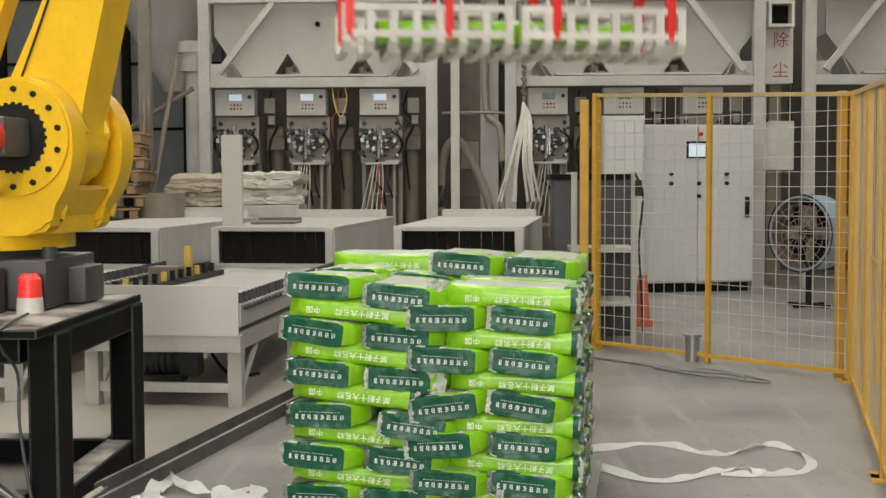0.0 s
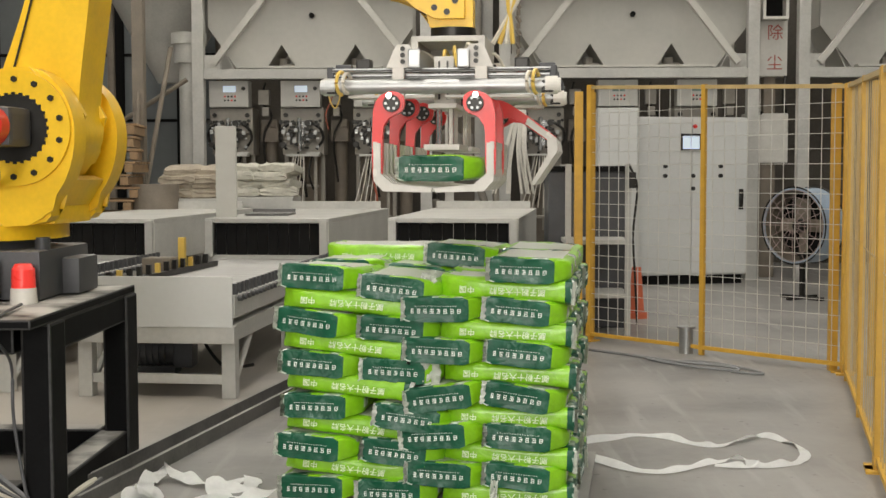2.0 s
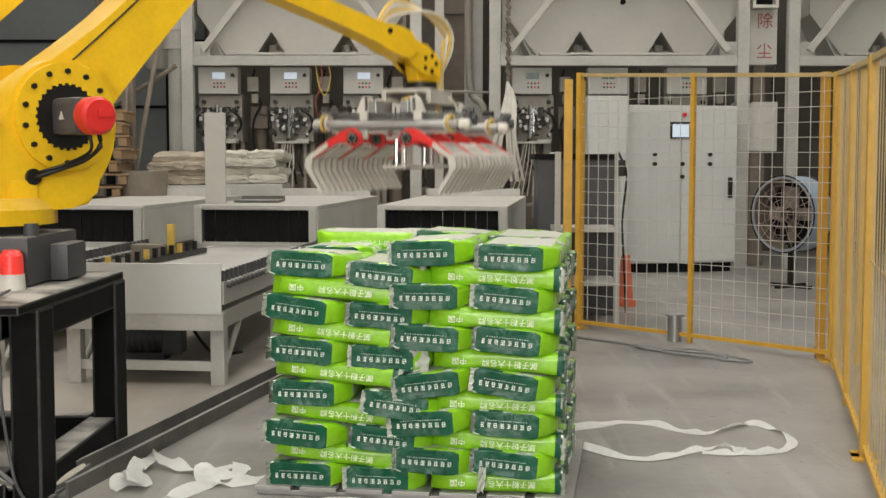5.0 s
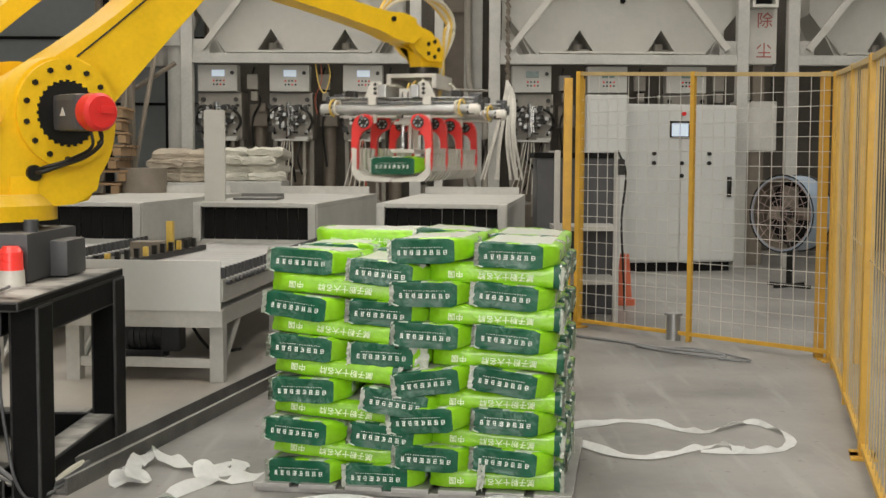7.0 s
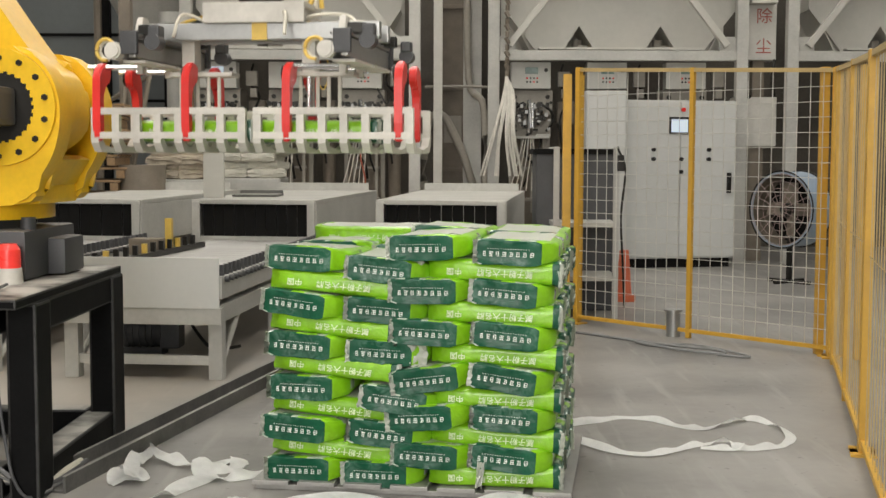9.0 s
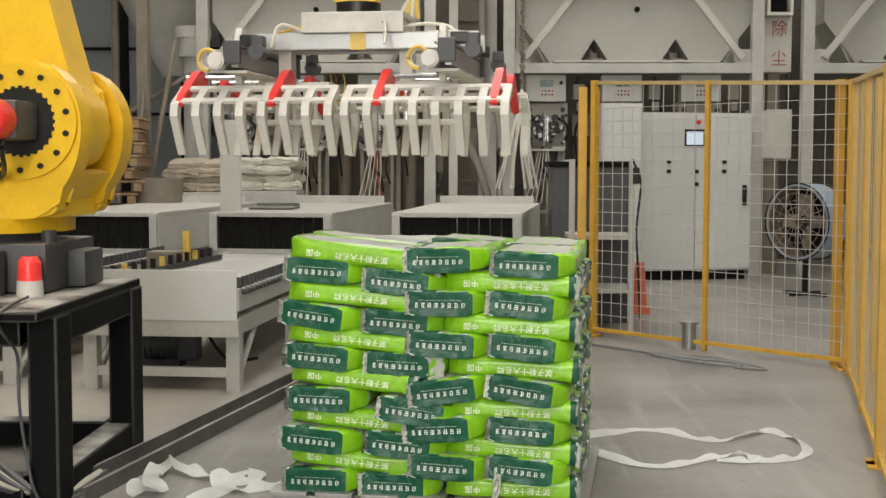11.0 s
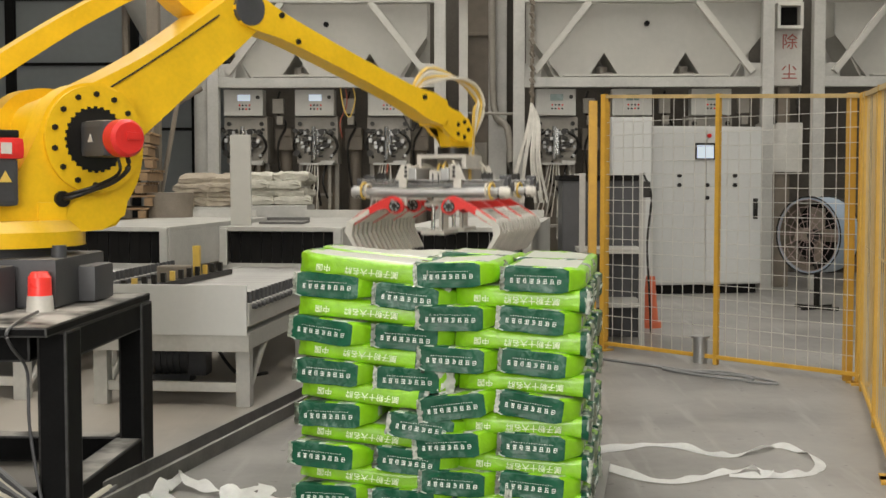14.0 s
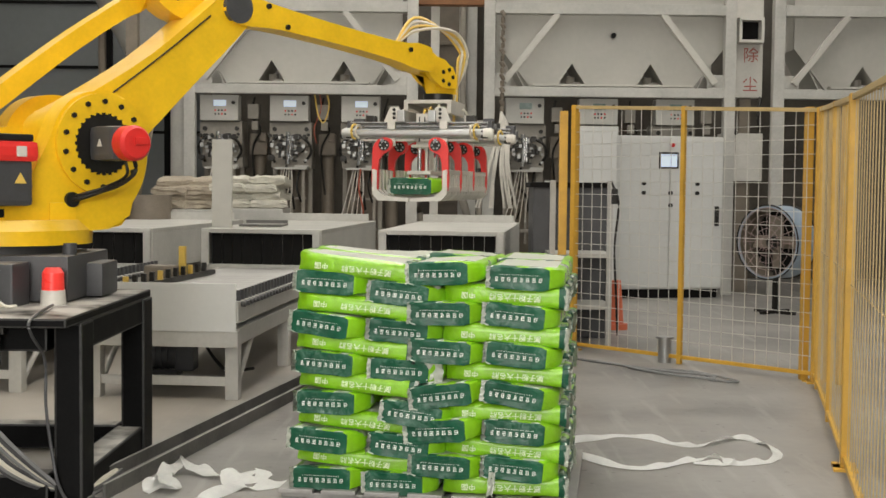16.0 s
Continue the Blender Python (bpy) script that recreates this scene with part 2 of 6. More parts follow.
def thing(name, m=None, label="", category="", group="", kind=""):
    ob = new(name)
    ob.empty_display_size = 0.1
    if m is not None:
        ob.matrix_basis = m
    return tagged(ob, label, category, group, kind)


def box(bm, c, s, m=None, bev=0.0):
    """A box of size s centred at c, its edges bevelled by bev."""
    made = bmesh.ops.create_cube(bm, size=1.0)["verts"]
    bmesh.ops.scale(bm, vec=s, verts=made)
    if bev:
        edges = list({e for v in made for e in v.link_edges})
        res = bmesh.ops.bevel(bm, geom=edges, offset=bev, segments=2, affect="EDGES", profile=0.7, clamp_overlap=True)
        made = list({v for f in res["faces"] for v in f.verts} | {v for v in made if v.is_valid})
    bmesh.ops.translate(bm, vec=c, verts=made)
    if m is not None:
        bmesh.ops.transform(bm, matrix=m, verts=made)
    return made


def cyl(bm, a, b, r, r2=None, n=20, caps=True):
    """A cylinder or cone from a to b."""
    a, b = Vector(a), Vector(b)
    d = b - a
    made = bmesh.ops.create_cone(bm, cap_ends=caps, segments=n, radius1=r, radius2=r if r2 is None else r2, depth=d.length)["verts"]
    m = Matrix.Translation((a + b) / 2) @ d.to_track_quat("Z", "Y").to_matrix().to_4x4()
    bmesh.ops.transform(bm, matrix=m, verts=made)
    return made


def tube(bm, pts, r, n=8):
    """A bent round tube through pts, smoothed by a Catmull-Rom curve."""
    pts = [Vector(p) for p in pts]
    line = []
    ext = [pts[0] * 2 - pts[1], *pts, pts[-1] * 2 - pts[-2]]
    for i in range(1, len(ext) - 2):
        p0, p1, p2, p3 = ext[i - 1:i + 3]
        for k in range(5):
            t = k / 5
            line.append(0.5 * (2 * p1 + (p2 - p0) * t + (2 * p0 - 5 * p1 + 4 * p2 - p3) * t * t + (3 * p1 - p0 - 3 * p2 + p3) * t ** 3))
    line.append(pts[-1])
    rings = []
    for i, p in enumerate(line):
        d = (line[min(i + 1, len(line) - 1)] - line[max(i - 1, 0)]).normalized()
        q = d.to_track_quat("Z", "Y")
        rings.append([bm.verts.new(p + q @ Vector((r * math.cos(a), r * math.sin(a), 0))) for a in (2 * math.pi * k / n for k in range(n))])
    for a, b in zip(rings, rings[1:]):
        for k in range(n):
            bm.faces.new((a[k], a[(k + 1) % n], b[(k + 1) % n], b[k]))
    bm.faces.new(rings[0][::-1]), bm.faces.new(rings[-1])


def prism(bm, outline, thick, m=None, bev=0.0):
    """A plate: the outline (x, z) drawn out along y, centred on y = 0."""
    a = [bm.verts.new((x, -thick / 2, z)) for x, z in outline]
    b = [bm.verts.new((x, thick / 2, z)) for x, z in outline]
    n = len(a)
    faces = [bm.faces.new(a), bm.faces.new(b[::-1])]
    for i in range(n):
        faces.append(bm.faces.new((a[i], b[i], b[(i + 1) % n], a[(i + 1) % n])))
    made = a + b
    if bev:
        res = bmesh.ops.bevel(bm, geom=[e for f in faces[:2] for e in f.edges], offset=bev, segments=2, affect="EDGES", clamp_overlap=True)
        made = list({v for f in res["faces"] for v in f.verts} | {v for v in made if v.is_valid})
    if m is not None:
        bmesh.ops.transform(bm, matrix=m, verts=made)
    return made


def flow(outline, k=4):
    """A closed outline rounded by a Catmull-Rom curve."""
    p = [Vector((*q, 0)) for q in outline]
    n, out = len(p), []
    for i in range(n):
        p0, p1, p2, p3 = p[i - 1], p[i], p[(i + 1) % n], p[(i + 2) % n]
        for j in range(k):
            t = j / k
            v = 0.5 * (2 * p1 + (p2 - p0) * t + (2 * p0 - 5 * p1 + 4 * p2 - p3) * t * t + (3 * p1 - p0 - 3 * p2 + p3) * t ** 3)
            out.append((v.x, v.y))
    return out


def B():
    return bmesh.new()


def boxes(items, bev=0.0, m=None):
    bm = B()
    for c, s in items:
        box(bm, c, s, m, bev)
    return bm


def axis(x, y, z, heading):
    """A pose whose own y axis points along heading, degrees clockwise from the hall's y."""
    return pose(x, y, z, 0, 0, -heading)


# ---- the hall ----
def hall():
    fl = link("floor", boxes([((0.5, 5.5, -0.1), (19, 29, 0.2))]), M_FLOOR)
    tagged(fl, "smooth worn grey concrete factory floor with pale dust", "floor", kind="structure")
    for nm, c, s in (("wall_north", (0.5, 20.1, 3.75), (19, 0.2, 7.5)), ("wall_west", (-9.1, 5.5, 3.75), (0.2, 29, 7.5)), ("wall_east", (10.1, 5.5, 3.75), (0.2, 29, 7.5))):
        w = link(nm, boxes([(c, s)]), M_WALL)
        tagged(w, "blue-grey profiled sheet wall of the factory hall", "wall", kind="structure")
    # the unseen south gable, its open gate added for the front light
    bm = boxes([((-6.25, -9.1, 3.75), (5.5, 0.2, 7.5)), ((7.25, -9.1, 3.75), (5.5, 0.2, 7.5)), ((0.5, -9.1, 6.5), (8, 0.2, 2.0))])
    tagged(link("wall_south", bm, M_WALL), "unseen sheet wall with a wide gate left open for light", "wall", kind="structure")
    # roof in strips between the skylights
    xs = [-9.2]
    for sx, sw in SKYLIGHTS:
        xs += [sx - sw / 2, sx + sw / 2]
    xs.append(10.2)
    items = [(((xs[i] + xs[i + 1]) / 2, 5.5, 7.6), (xs[i + 1] - xs[i], 29.2, 0.2)) for i in range(0, len(xs), 2)]
    tagged(link("ceiling", boxes(items), M_ROOF), "pale sheet roof over the hall", "ceiling", kind="structure")
    for sx, sw in SKYLIGHTS:
        k = link("skylight", boxes([((sx, 5.5, 7.62), (sw, 29, 0.06))]), M_SKYL)
        tagged(k, "glowing skylight strip added in the unseen roof", "skylight", kind="structure")
    # added dark sheet standing in for the shade behind the fillers
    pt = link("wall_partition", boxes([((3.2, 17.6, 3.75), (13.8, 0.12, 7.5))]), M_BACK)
    tagged(pt, "dark backdrop added for the dim depth behind the filling line", "wall", kind="structure")
    # sheet ribs and dark rails on the north wall, left of the hoppers
    for z in (1.2, 2.35, 3.5, 4.65, 5.8):
        r = link("trim", boxes([((-5.5, 19.96, z), (6.8, 0.06, 0.05))]), M_DARK)
        tagged(r, "dark horizontal joint of the wall sheeting", "trim", kind="structure")
    for x in (-8.2, -6.0, -4.9):
        r = link("trim", boxes([((x, 19.9, 3.6), (0.16, 0.12, 7.0))], 0.01), M_DARK)
        tagged(r, "dark steel wall post", "trim", kind="structure")


hall()

# ---- the bag filling line at the back ----
YM = 14.8


def frame_bay(x0, x1, braces=True):
    """A steel bay: two columns, lower and upper beam, diagonals."""
    f = thing("hopper_support", None, "pale painted steel frame carrying the powder hopper", "steel frame", "hopper frames")
    for x in (x0, x1):
        part("column", boxes([((x, YM - 0.35, 2.6), (0.15, 0.15, 5.2))], 0.008), M_STEELW, f)
        part("gusset", boxes([((x + (0.16 if x == x0 else -0.16), YM - 0.33, 2.84), (0.26, 0.05, 0.28))], 0.006), M_STEELW, f)
    part("lower_beam", boxes([(((x0 + x1) / 2, YM - 0.35, 2.73), (x1 - x0 - 0.15, 0.12, 0.13))], 0.006), M_STEELW, f)
    part("upper_beam", boxes([(((x0 + x1) / 2, YM - 0.37, 3.84), (x1 - x0 - 0.15, 0.16, 0.14))], 0.006), M_STEELW, f)
    part("upper_beam", boxes([(((x0 + x1) / 2, YM - 0.37, 4.9), (x1 - x0 - 0.15, 0.14, 0.14))], 0.006), M_STEELW, f)
    if braces:
        for sgn, xe in ((1, x0), (-1, x1)):
            bm = B()
            a, b = Vector((xe + sgn * 0.2, YM - 0.40, 2.86)), Vector((xe + sgn * 0.92, YM - 0.40, 3.78))
            d = b - a
            m = Matrix.Translation((a + b) / 2) @ d.to_track_quat("Z", "Y").to_matrix().to_4x4()
            box(bm, (0, 0, 0), (0.085, 0.085, d.length), m, 0.006)
            part("brace", bm, M_HOPPER, f)
    return f


def hopper(xc, w, gaps):
    """A wide trough hopper whose bottom splits into outlets, with notches between them."""
    h = thing("hopper", None, "wide grey sheet-steel powder hopper with notched outlets", "hopper", "powder hoppers")
    z0, z1, z2 = 2.81, 3.72, 5.2
    out = [(-w * 0.36, z0)]
    for gx in gaps:
        out += [(gx - xc - 0.21, z0), (gx - xc, z0 + 0.33), (gx - xc + 0.21, z0)]
    out += [(w * 0.36, z0), (w * 0.5, z1 - 0.35), (w * 0.5, z2), (-w * 0.5, z2), (-w * 0.5, z1 - 0.35)]
    bm = B()
    prism(bm, out, 0.03, Matrix.Translation((xc, YM - 0.12, 0)))
    part("front_plate", bm, M_HOPPER, h)
    part("mount_bar", boxes([((xc, YM - 0.21, z0 + 0.02), (w * 0.7, 0.17, 0.03))], 0.004), M_HOPPER, h)
    for gx in gaps:
        for sg in (1, -1):
            bm = B()
            a = Vector((gx + sg * 0.115, YM + 0.3, z0 + 0.165))
            box(bm, (0, 0, 0), (0.02, 0.8, 0.40), Matrix.Translation(a) @ pose(0, 0, 0, 0, sg * -32.5, 0))
            part("outlet_wall", bm, M_HOPPER, h)
    part("rear_plate", boxes([((xc, YM + 0.72, 4.0), (w, 0.03, 2.4))]), M_HOPPER, h)
    for sg in (-1, 1):
        bm = B()
        m = Matrix.Translation((xc + sg * w * 0.43, YM + 0.3, z0 + 0.28)) @ pose(0, 0, 0, 0, sg * 27, 0)
        box(bm, (0, 0, 0), (0.02, 0.82, 0.66), m)
        part("side_plate", bm, M_HOPPER, h)
    bm = B()
    cyl(bm, (xc + 0.02, YM - 0.13, 3.52), (xc + 0.02, YM - 0.2, 3.52), 0.035, n=10)
    part("sight_plug", bm, M_DARK, h)
    for gx in gaps:
        bm = B()
        cyl(bm, (gx, YM + 0.12, z0 - 0.1), (gx, YM + 0.12, z0 + 0.16), 0.07, n=10)
        box(bm, (gx + 0.08, YM + 0.1, z0 + 0.05), (0.12, 0.1, 0.08), None, 0.01)
        part("valve", bm, M_MACH, h, "small pneumatic valve between the outlets")
    return h


BAYS = ((-3.43, -0.42), (0.62, 3.87), (4.53, 8.0))
for a, b in BAYS:
    frame_bay(a, b)
hopper(-1.97, 2.75, (-2.36, -1.37))
hopper(2.3, 3.1, (1.76, 2.84))
hopper(6.35, 3.1, (5.75, 6.85))


def filler(lit):
    """A valve bag filling machine: body, sloping control box, spout with clamps, bag chair."""
    f = thing("bag_filler", None, "grey powder bag filling machine with control box and clamp spout", "filling machine", "bag fillers")
    part("body", boxes([((0, 0.28, 1.99), (0.56, 0.5, 0.64))], 0.012), M_MACH, f)
    # added brown plate that darkens the shaded space under the body
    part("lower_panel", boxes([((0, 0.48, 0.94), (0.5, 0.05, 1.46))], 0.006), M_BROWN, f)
    for x in (-0.25, 0.25):
        part("post", boxes([((x, 0.2, 0.935), (0.055, 0.055, 1.47))], 0.004), M_MACH, f)
    part("face_plate", boxes([((0, -0.02, 2.13), (0.58, 0.1, 0.32))], 0.01), M_MACH, f)
    c = part("control_box", boxes([((-0.01, -0.05, 2.48), (0.53, 0.26, 0.35))], 0.012), M_PANEL, f)
    part("display", boxes([((0.0, -0.185, 2.545), (0.17, 0.012, 0.085))], 0.003), M_LCD if lit else M_LCDD, c)
    for i in range(4):
        for j in range(2):
            bm = B()
            cyl(bm, (-0.06 + 0.045 * i, -0.18, 2.445 - 0.05 * j), (-0.06 + 0.045 * i, -0.19, 2.445 - 0.05 * j), 0.013, n=8)
            part("button", bm, M_BOLT if (i + j) % 3 else M_RED, c)
    bm = B()
    cyl(bm, (0.19, -0.18, 2.55), (0.19, -0.215, 2.55), 0.026, n=10)
    part("knob", bm, M_BOLT, c)
    for x in (-0.22, 0.22):
        bm = B()
        cyl(bm, (x, -0.07, 2.2), (x, -0.11, 2.2), 0.03, n=10)
        part("regulator", bm, M_BOLT, f)
        bm = B()
        cyl(bm, (x, -0.07, 2.08), (x, -0.10, 2.08), 0.02, n=8)
        part("valve_knob", bm, M_BOLT, f)
    sp = thing("spout")
    sp.parent = f
    bm = B()
    cyl(bm, (-0.03, -0.16, 1.72), (-0.03, -0.16, 2.16), 0.03, n=12)
    cyl(bm, (0.03, -0.16, 1.78), (0.03, -0.16, 2.12), 0.022, n=12)
    part("cylinder", bm, M_CHROME, sp)
    rs = random.Random(12)
    bm = B()
    for k in range(26):
        sg = 1 if k % 2 else -1
        x, z = sg * rs.uniform(0.06, 0.26), rs.uniform(1.74, 2.12)
        y = rs.uniform(-0.24, -0.1)
        if k % 3:
            box(bm, (x, y, z), (rs.uniform(0.03, 0.09), 0.06, rs.uniform(0.02, 0.08)), None, 0.004)
        else:
            cyl(bm, (x, y, z), (x, y - 0.06, z), rs.uniform(0.02, 0.045), n=10)
    for sg in (-1, 1):
        tube(bm, [(sg * 0.1, -0.14, 2.12), (sg * 0.25, -0.2, 2.02), (sg * 0.29, -0.16, 1.88), (sg * 0.2, -0.16, 1.74)], 0.02, 6)
    part("linkage", bm, M_BOLT, sp, "black clamp linkage")["kind"] = "stuff"
    bm = B()
    for k in range(16):
        sg = 1 if k % 2 else -1
        box(bm, (sg * rs.uniform(0.05, 0.24), rs.uniform(-0.27, -0.18), rs.uniform(1.76, 2.1)), (rs.uniform(0.02, 0.05), 0.03, rs.uniform(0.02, 0.06)), None, 0.004)
    part("fitting", bm, M_ALU, sp, "bright metal fittings")["kind"] = "stuff"
    for k in range(5):
        x = -0.16 + 0.05 * k
        bm = B()
        tube(bm, [(x * 0.6, -0.2, 1.66), (x, -0.24, 1.4), (x * 1.2 - 0.03, -0.22, 1.15), (x * 1.5 - 0.05, -0.2, 0.95)], 0.008, 5)
        part("air_line", bm, M_CLEARH if k % 2 else M_WHITEP, sp)
    part("tray", boxes([((0.02, -0.14, 1.66), (0.44, 0.2, 0.03)), ((0.16, -0.16, 1.69), (0.18, 0.12, 0.03))], 0.004), M_STEELW, f)
    bm = boxes([((-0.12, -0.1, 1.0), (0.035, 0.035, 1.3)), ((0.02, -0.12, 1.15), (0.03, 0.03, 1.0)), ((0.18, -0.1, 1.05), (0.04, 0.04, 1.2)), ((0.04, -0.12, 1.25), (0.36, 0.04, 0.03)), ((0.04, -0.14, 0.83), (0.36, 0.12, 0.04))], 0.004)
    part("chair_frame", bm, M_MACH, f)
    bm = B()
    tube(bm, [(-0.05, -0.12, 1.7), (-0.08, -0.2, 1.45), (0.03, -0.18, 1.3), (0.06, -0.12, 1.1)], 0.018)
    tube(bm, [(0.14, -0.12, 1.66), (0.10, -0.2, 1.42), (0.16, -0.18, 1.2)], 0.014)
    tube(bm, [(0.0, -0.1, 1.62), (0.0, -0.2, 1.5), (-0.03, -0.2, 1.2), (-0.1, -0.16, 1.0)], 0.012)
    part("hose", bm, M_BOLT, f)
    part("side_box", boxes([((0.44, -0.02, 2.44), (0.15, 0.12, 0.2)), ((0.46, 0.0, 2.25), (0.09, 0.1, 0.12))], 0.01), M_MACH, f)
    part("base", boxes([((0, 0.28, 0.1), (0.66, 0.54, 0.2))], 0.01), M_MACH, f)
    return f


first = filler(True)
first.matrix_basis = pose(-3.06, YM, 0)
for x in (-2.1, -1.12):
    copy_thing(first, pose(x, YM, 0))
other = filler(False)
other.matrix_basis = pose(1.13, YM, 0)
for x in (2.14, 3.19):
    copy_thing(other, pose(x, YM, 0))

# infeed wall and clutter behind the bays
def post(name, x, y, w, z0, z1, material, label, cat):
    ob = link(name, boxes([((x, y, (z0 + z1) / 2), (w, w, z1 - z0))], 0.01), material)
    return tagged(ob, label, cat)


post("steel_post", -0.12, YM + 0.2, 0.12, 0, 5.5, M_CREAM, "cream painted square steel post by the hoppers", "post")
post("steel_post", 0.36, YM + 1.2, 0.26, 0, 6.5, M_STEELW, "grey box-section hall column behind the frames", "post")
bmv = B()
cyl(bmv, (-3.62, YM - 0.05, 1.0), (-3.62, YM - 0.05, 2.9), 0.14, n=20)
cyl(bmv, (-3.62, YM - 0.05, 2.9), (-3.62, YM - 0.05, 3.15), 0.2, n=20)
cyl(bmv, (-3.62, YM - 0.05, 3.15), (-3.62, YM - 0.05, 3.3), 0.24, n=20)
pipe = link("filter_pipe", bmv, M_STEELW, smooth=True)
tagged(pipe, "thick pale vertical dust pipe with flanged head", "pipe")
bmv = B()
cyl(bmv, (-3.62, YM - 0.05, 0), (-3.62, YM - 0.05, 1.0), 0.05, n=10)
part("foot", bmv, M_STEELW, pipe)
bmv = B()
cyl(bmv, (-4.25, YM + 1.6, 2.75), (-4.25, YM + 1.6, 4.2), 0.2, 1.0, n=24)
cyl(bmv, (-4.25, YM + 1.6, 4.2), (-4.25, YM + 1.6, 6.2), 1.0, n=24)
silo = link("silo", bmv, M_STEELW, smooth=True)
tagged(silo, "pale round storage silo with a conical bottom", "silo")
bmv = B()
for dx, dy in ((-0.9, 0), (0.55, -0.8), (0.55, 0.8)):
    cyl(bmv, (-4.25 + dx, YM + 1.6 + dy, 0), (-4.25 + dx, YM + 1.6 + dy, 4.3), 0.06, n=8)
part("support_leg", bmv, M_BROWN, silo)

# brown box added to darken the gap between the bays, pipes and a rusty beam
el = thing("bucket_elevator", pose(0.08, YM + 1.9, 0), "tall brown box casing added to darken the gap behind the frames", "elevator")
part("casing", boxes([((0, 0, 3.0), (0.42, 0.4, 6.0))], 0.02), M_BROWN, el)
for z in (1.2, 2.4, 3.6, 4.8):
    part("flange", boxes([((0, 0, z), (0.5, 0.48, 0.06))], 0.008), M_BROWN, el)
part("inspection_door", boxes([((0, -0.21, 1.8), (0.26, 0.03, 0.4))], 0.01), M_MACH, el)
rb2 = link("rusty_beam", boxes([((0.1, YM - 0.1, 4.02), (0.9, 0.2, 0.22))], 0.01), mat("rust_primer", (0.24, 0.105, 0.04), 0.7, var=0.3))
tagged(rb2, "rust-coloured steel beam between the frames", "beam")
for px, pz in ((-0.18, 0.0), (0.5, 0.0)):
    part("hanger", boxes([((0.1 + px, YM - 0.1, 4.6), (0.05, 0.05, 1.0))]), M_BROWN, rb2)
pr2 = thing("pipe_run", None, "bent grey conveying pipes and a sloping chute behind the frames", "pipes")
for pts, r in (([(-0.32, YM + 0.9, 0.0), (-0.32, YM + 0.9, 1.6), (-0.1, YM + 0.8, 2.0), (0.2, YM + 0.8, 1.5), (0.4, YM + 0.8, 0.9)], 0.06), ([(0.52, YM + 0.5, 0), (0.52, YM + 0.5, 2.0), (0.3, YM + 0.7, 2.5), (0.28, YM + 0.9, 4.5)], 0.05), ([(-0.3, YM + 0.3, 2.35), (0.1, YM + 0.3, 2.36), (0.6, YM + 0.3, 2.35)], 0.02)):
    bm = B()
    tube(bm, pts, r, 10)
    part("pipe", bm, M_MACH, pr2, smooth=True)
# drop pipes and cable trays between the fillers
for x in (-2.58, -1.62, -0.72, 1.62, 2.66):
    dp = thing("filler_pipework", pose(x, YM + 0.35, 0), "dark valve and drop pipe between the filling machines", "pipework", "filler pipework")
    bm = B()
    cyl(bm, (0, 0, 0), (0, 0, 1.9), 0.09, n=12)
    part("drop_pipe", bm, M_BROWN, dp, smooth=True)
    part("valve_body", boxes([((0, -0.06, 2.0), (0.24, 0.22, 0.3)), ((0.06, -0.16, 2.1), (0.1, 0.1, 0.12))], 0.02), M_BROWN, dp)
    bm = B()
    tube(bm, [(-0.05, -0.2, 2.65), (-0.1, -0.22, 2.4), (0.04, -0.24, 2.2), (-0.08, -0.2, 1.9), (-0.02, -0.2, 1.3)], 0.016, 6)
    part("cable", bm, M_BOLT, dp)

# bundle of white hoses hanging at the second frame
bundle = thing("hose_bundle", None, "bundle of slack white plastic hoses hanging at the steel column", "hoses")
rng = random.Random(4)
for i in range(11):
    bm = B()
    x = 0.68 + 0.03 * i
    dx = (i - 4.5) * 0.052 + rng.uniform(-0.05, 0.05)
    tube(bm, [(0.78, YM - 0.5, 2.45), (0.74 + 0.014 * i, YM - 0.55, 2.2), (0.74 + dx * 0.5, YM - 0.58 - 0.01 * i, 1.7), (0.74 + dx + rng.uniform(-0.04, 0.04), YM - 0.6, 1.15)], rng.uniform(0.011, 0.018), 6)
    part("hose", bm, M_WHITEP, bundle)
bm = B()
for k in range(16):
    z = 2.45 + 0.085 * k
    cyl(bm, (0.79 + 0.02 * (k % 2), YM - 0.5 + 0.015 * (k % 3), z), (0.79 - 0.02 * (k % 2), YM - 0.5, z + 0.07), 0.03, n=6)
part("chain", bm, M_BROWN, bundle, "dark hanging chain")

# ---- control cabinet, small cabinet, fan, banner pipe ----
cab = thing("control_cabinet", axis(2.955, 13.75, 0, -12), "tall pale grey electrical control cabinet with touch screen", "control cabinet")
part("body", boxes([((0, 0.25, 1.12), (1.5, 0.5, 2.0))], 0.012), M_CAB, cab)
part("plinth", boxes([((0, 0.27, 0.06), (1.44, 0.44, 0.12))]), M_DARK, cab)
for sg in (-1, 1):
    part("door", boxes([((sg * 0.375, -0.012, 1.12), (0.735, 0.024, 1.96))], 0.006), M_CAB, cab)
scr = part("touch_screen", boxes([((-0.02, -0.032, 1.80), (0.27, 0.02, 0.22))], 0.006), M_BOLT, cab, "black framed lit touch screen")
part("display", boxes([((-0.02, -0.045, 1.80), (0.22, 0.008, 0.165))]), M_LCD, scr)
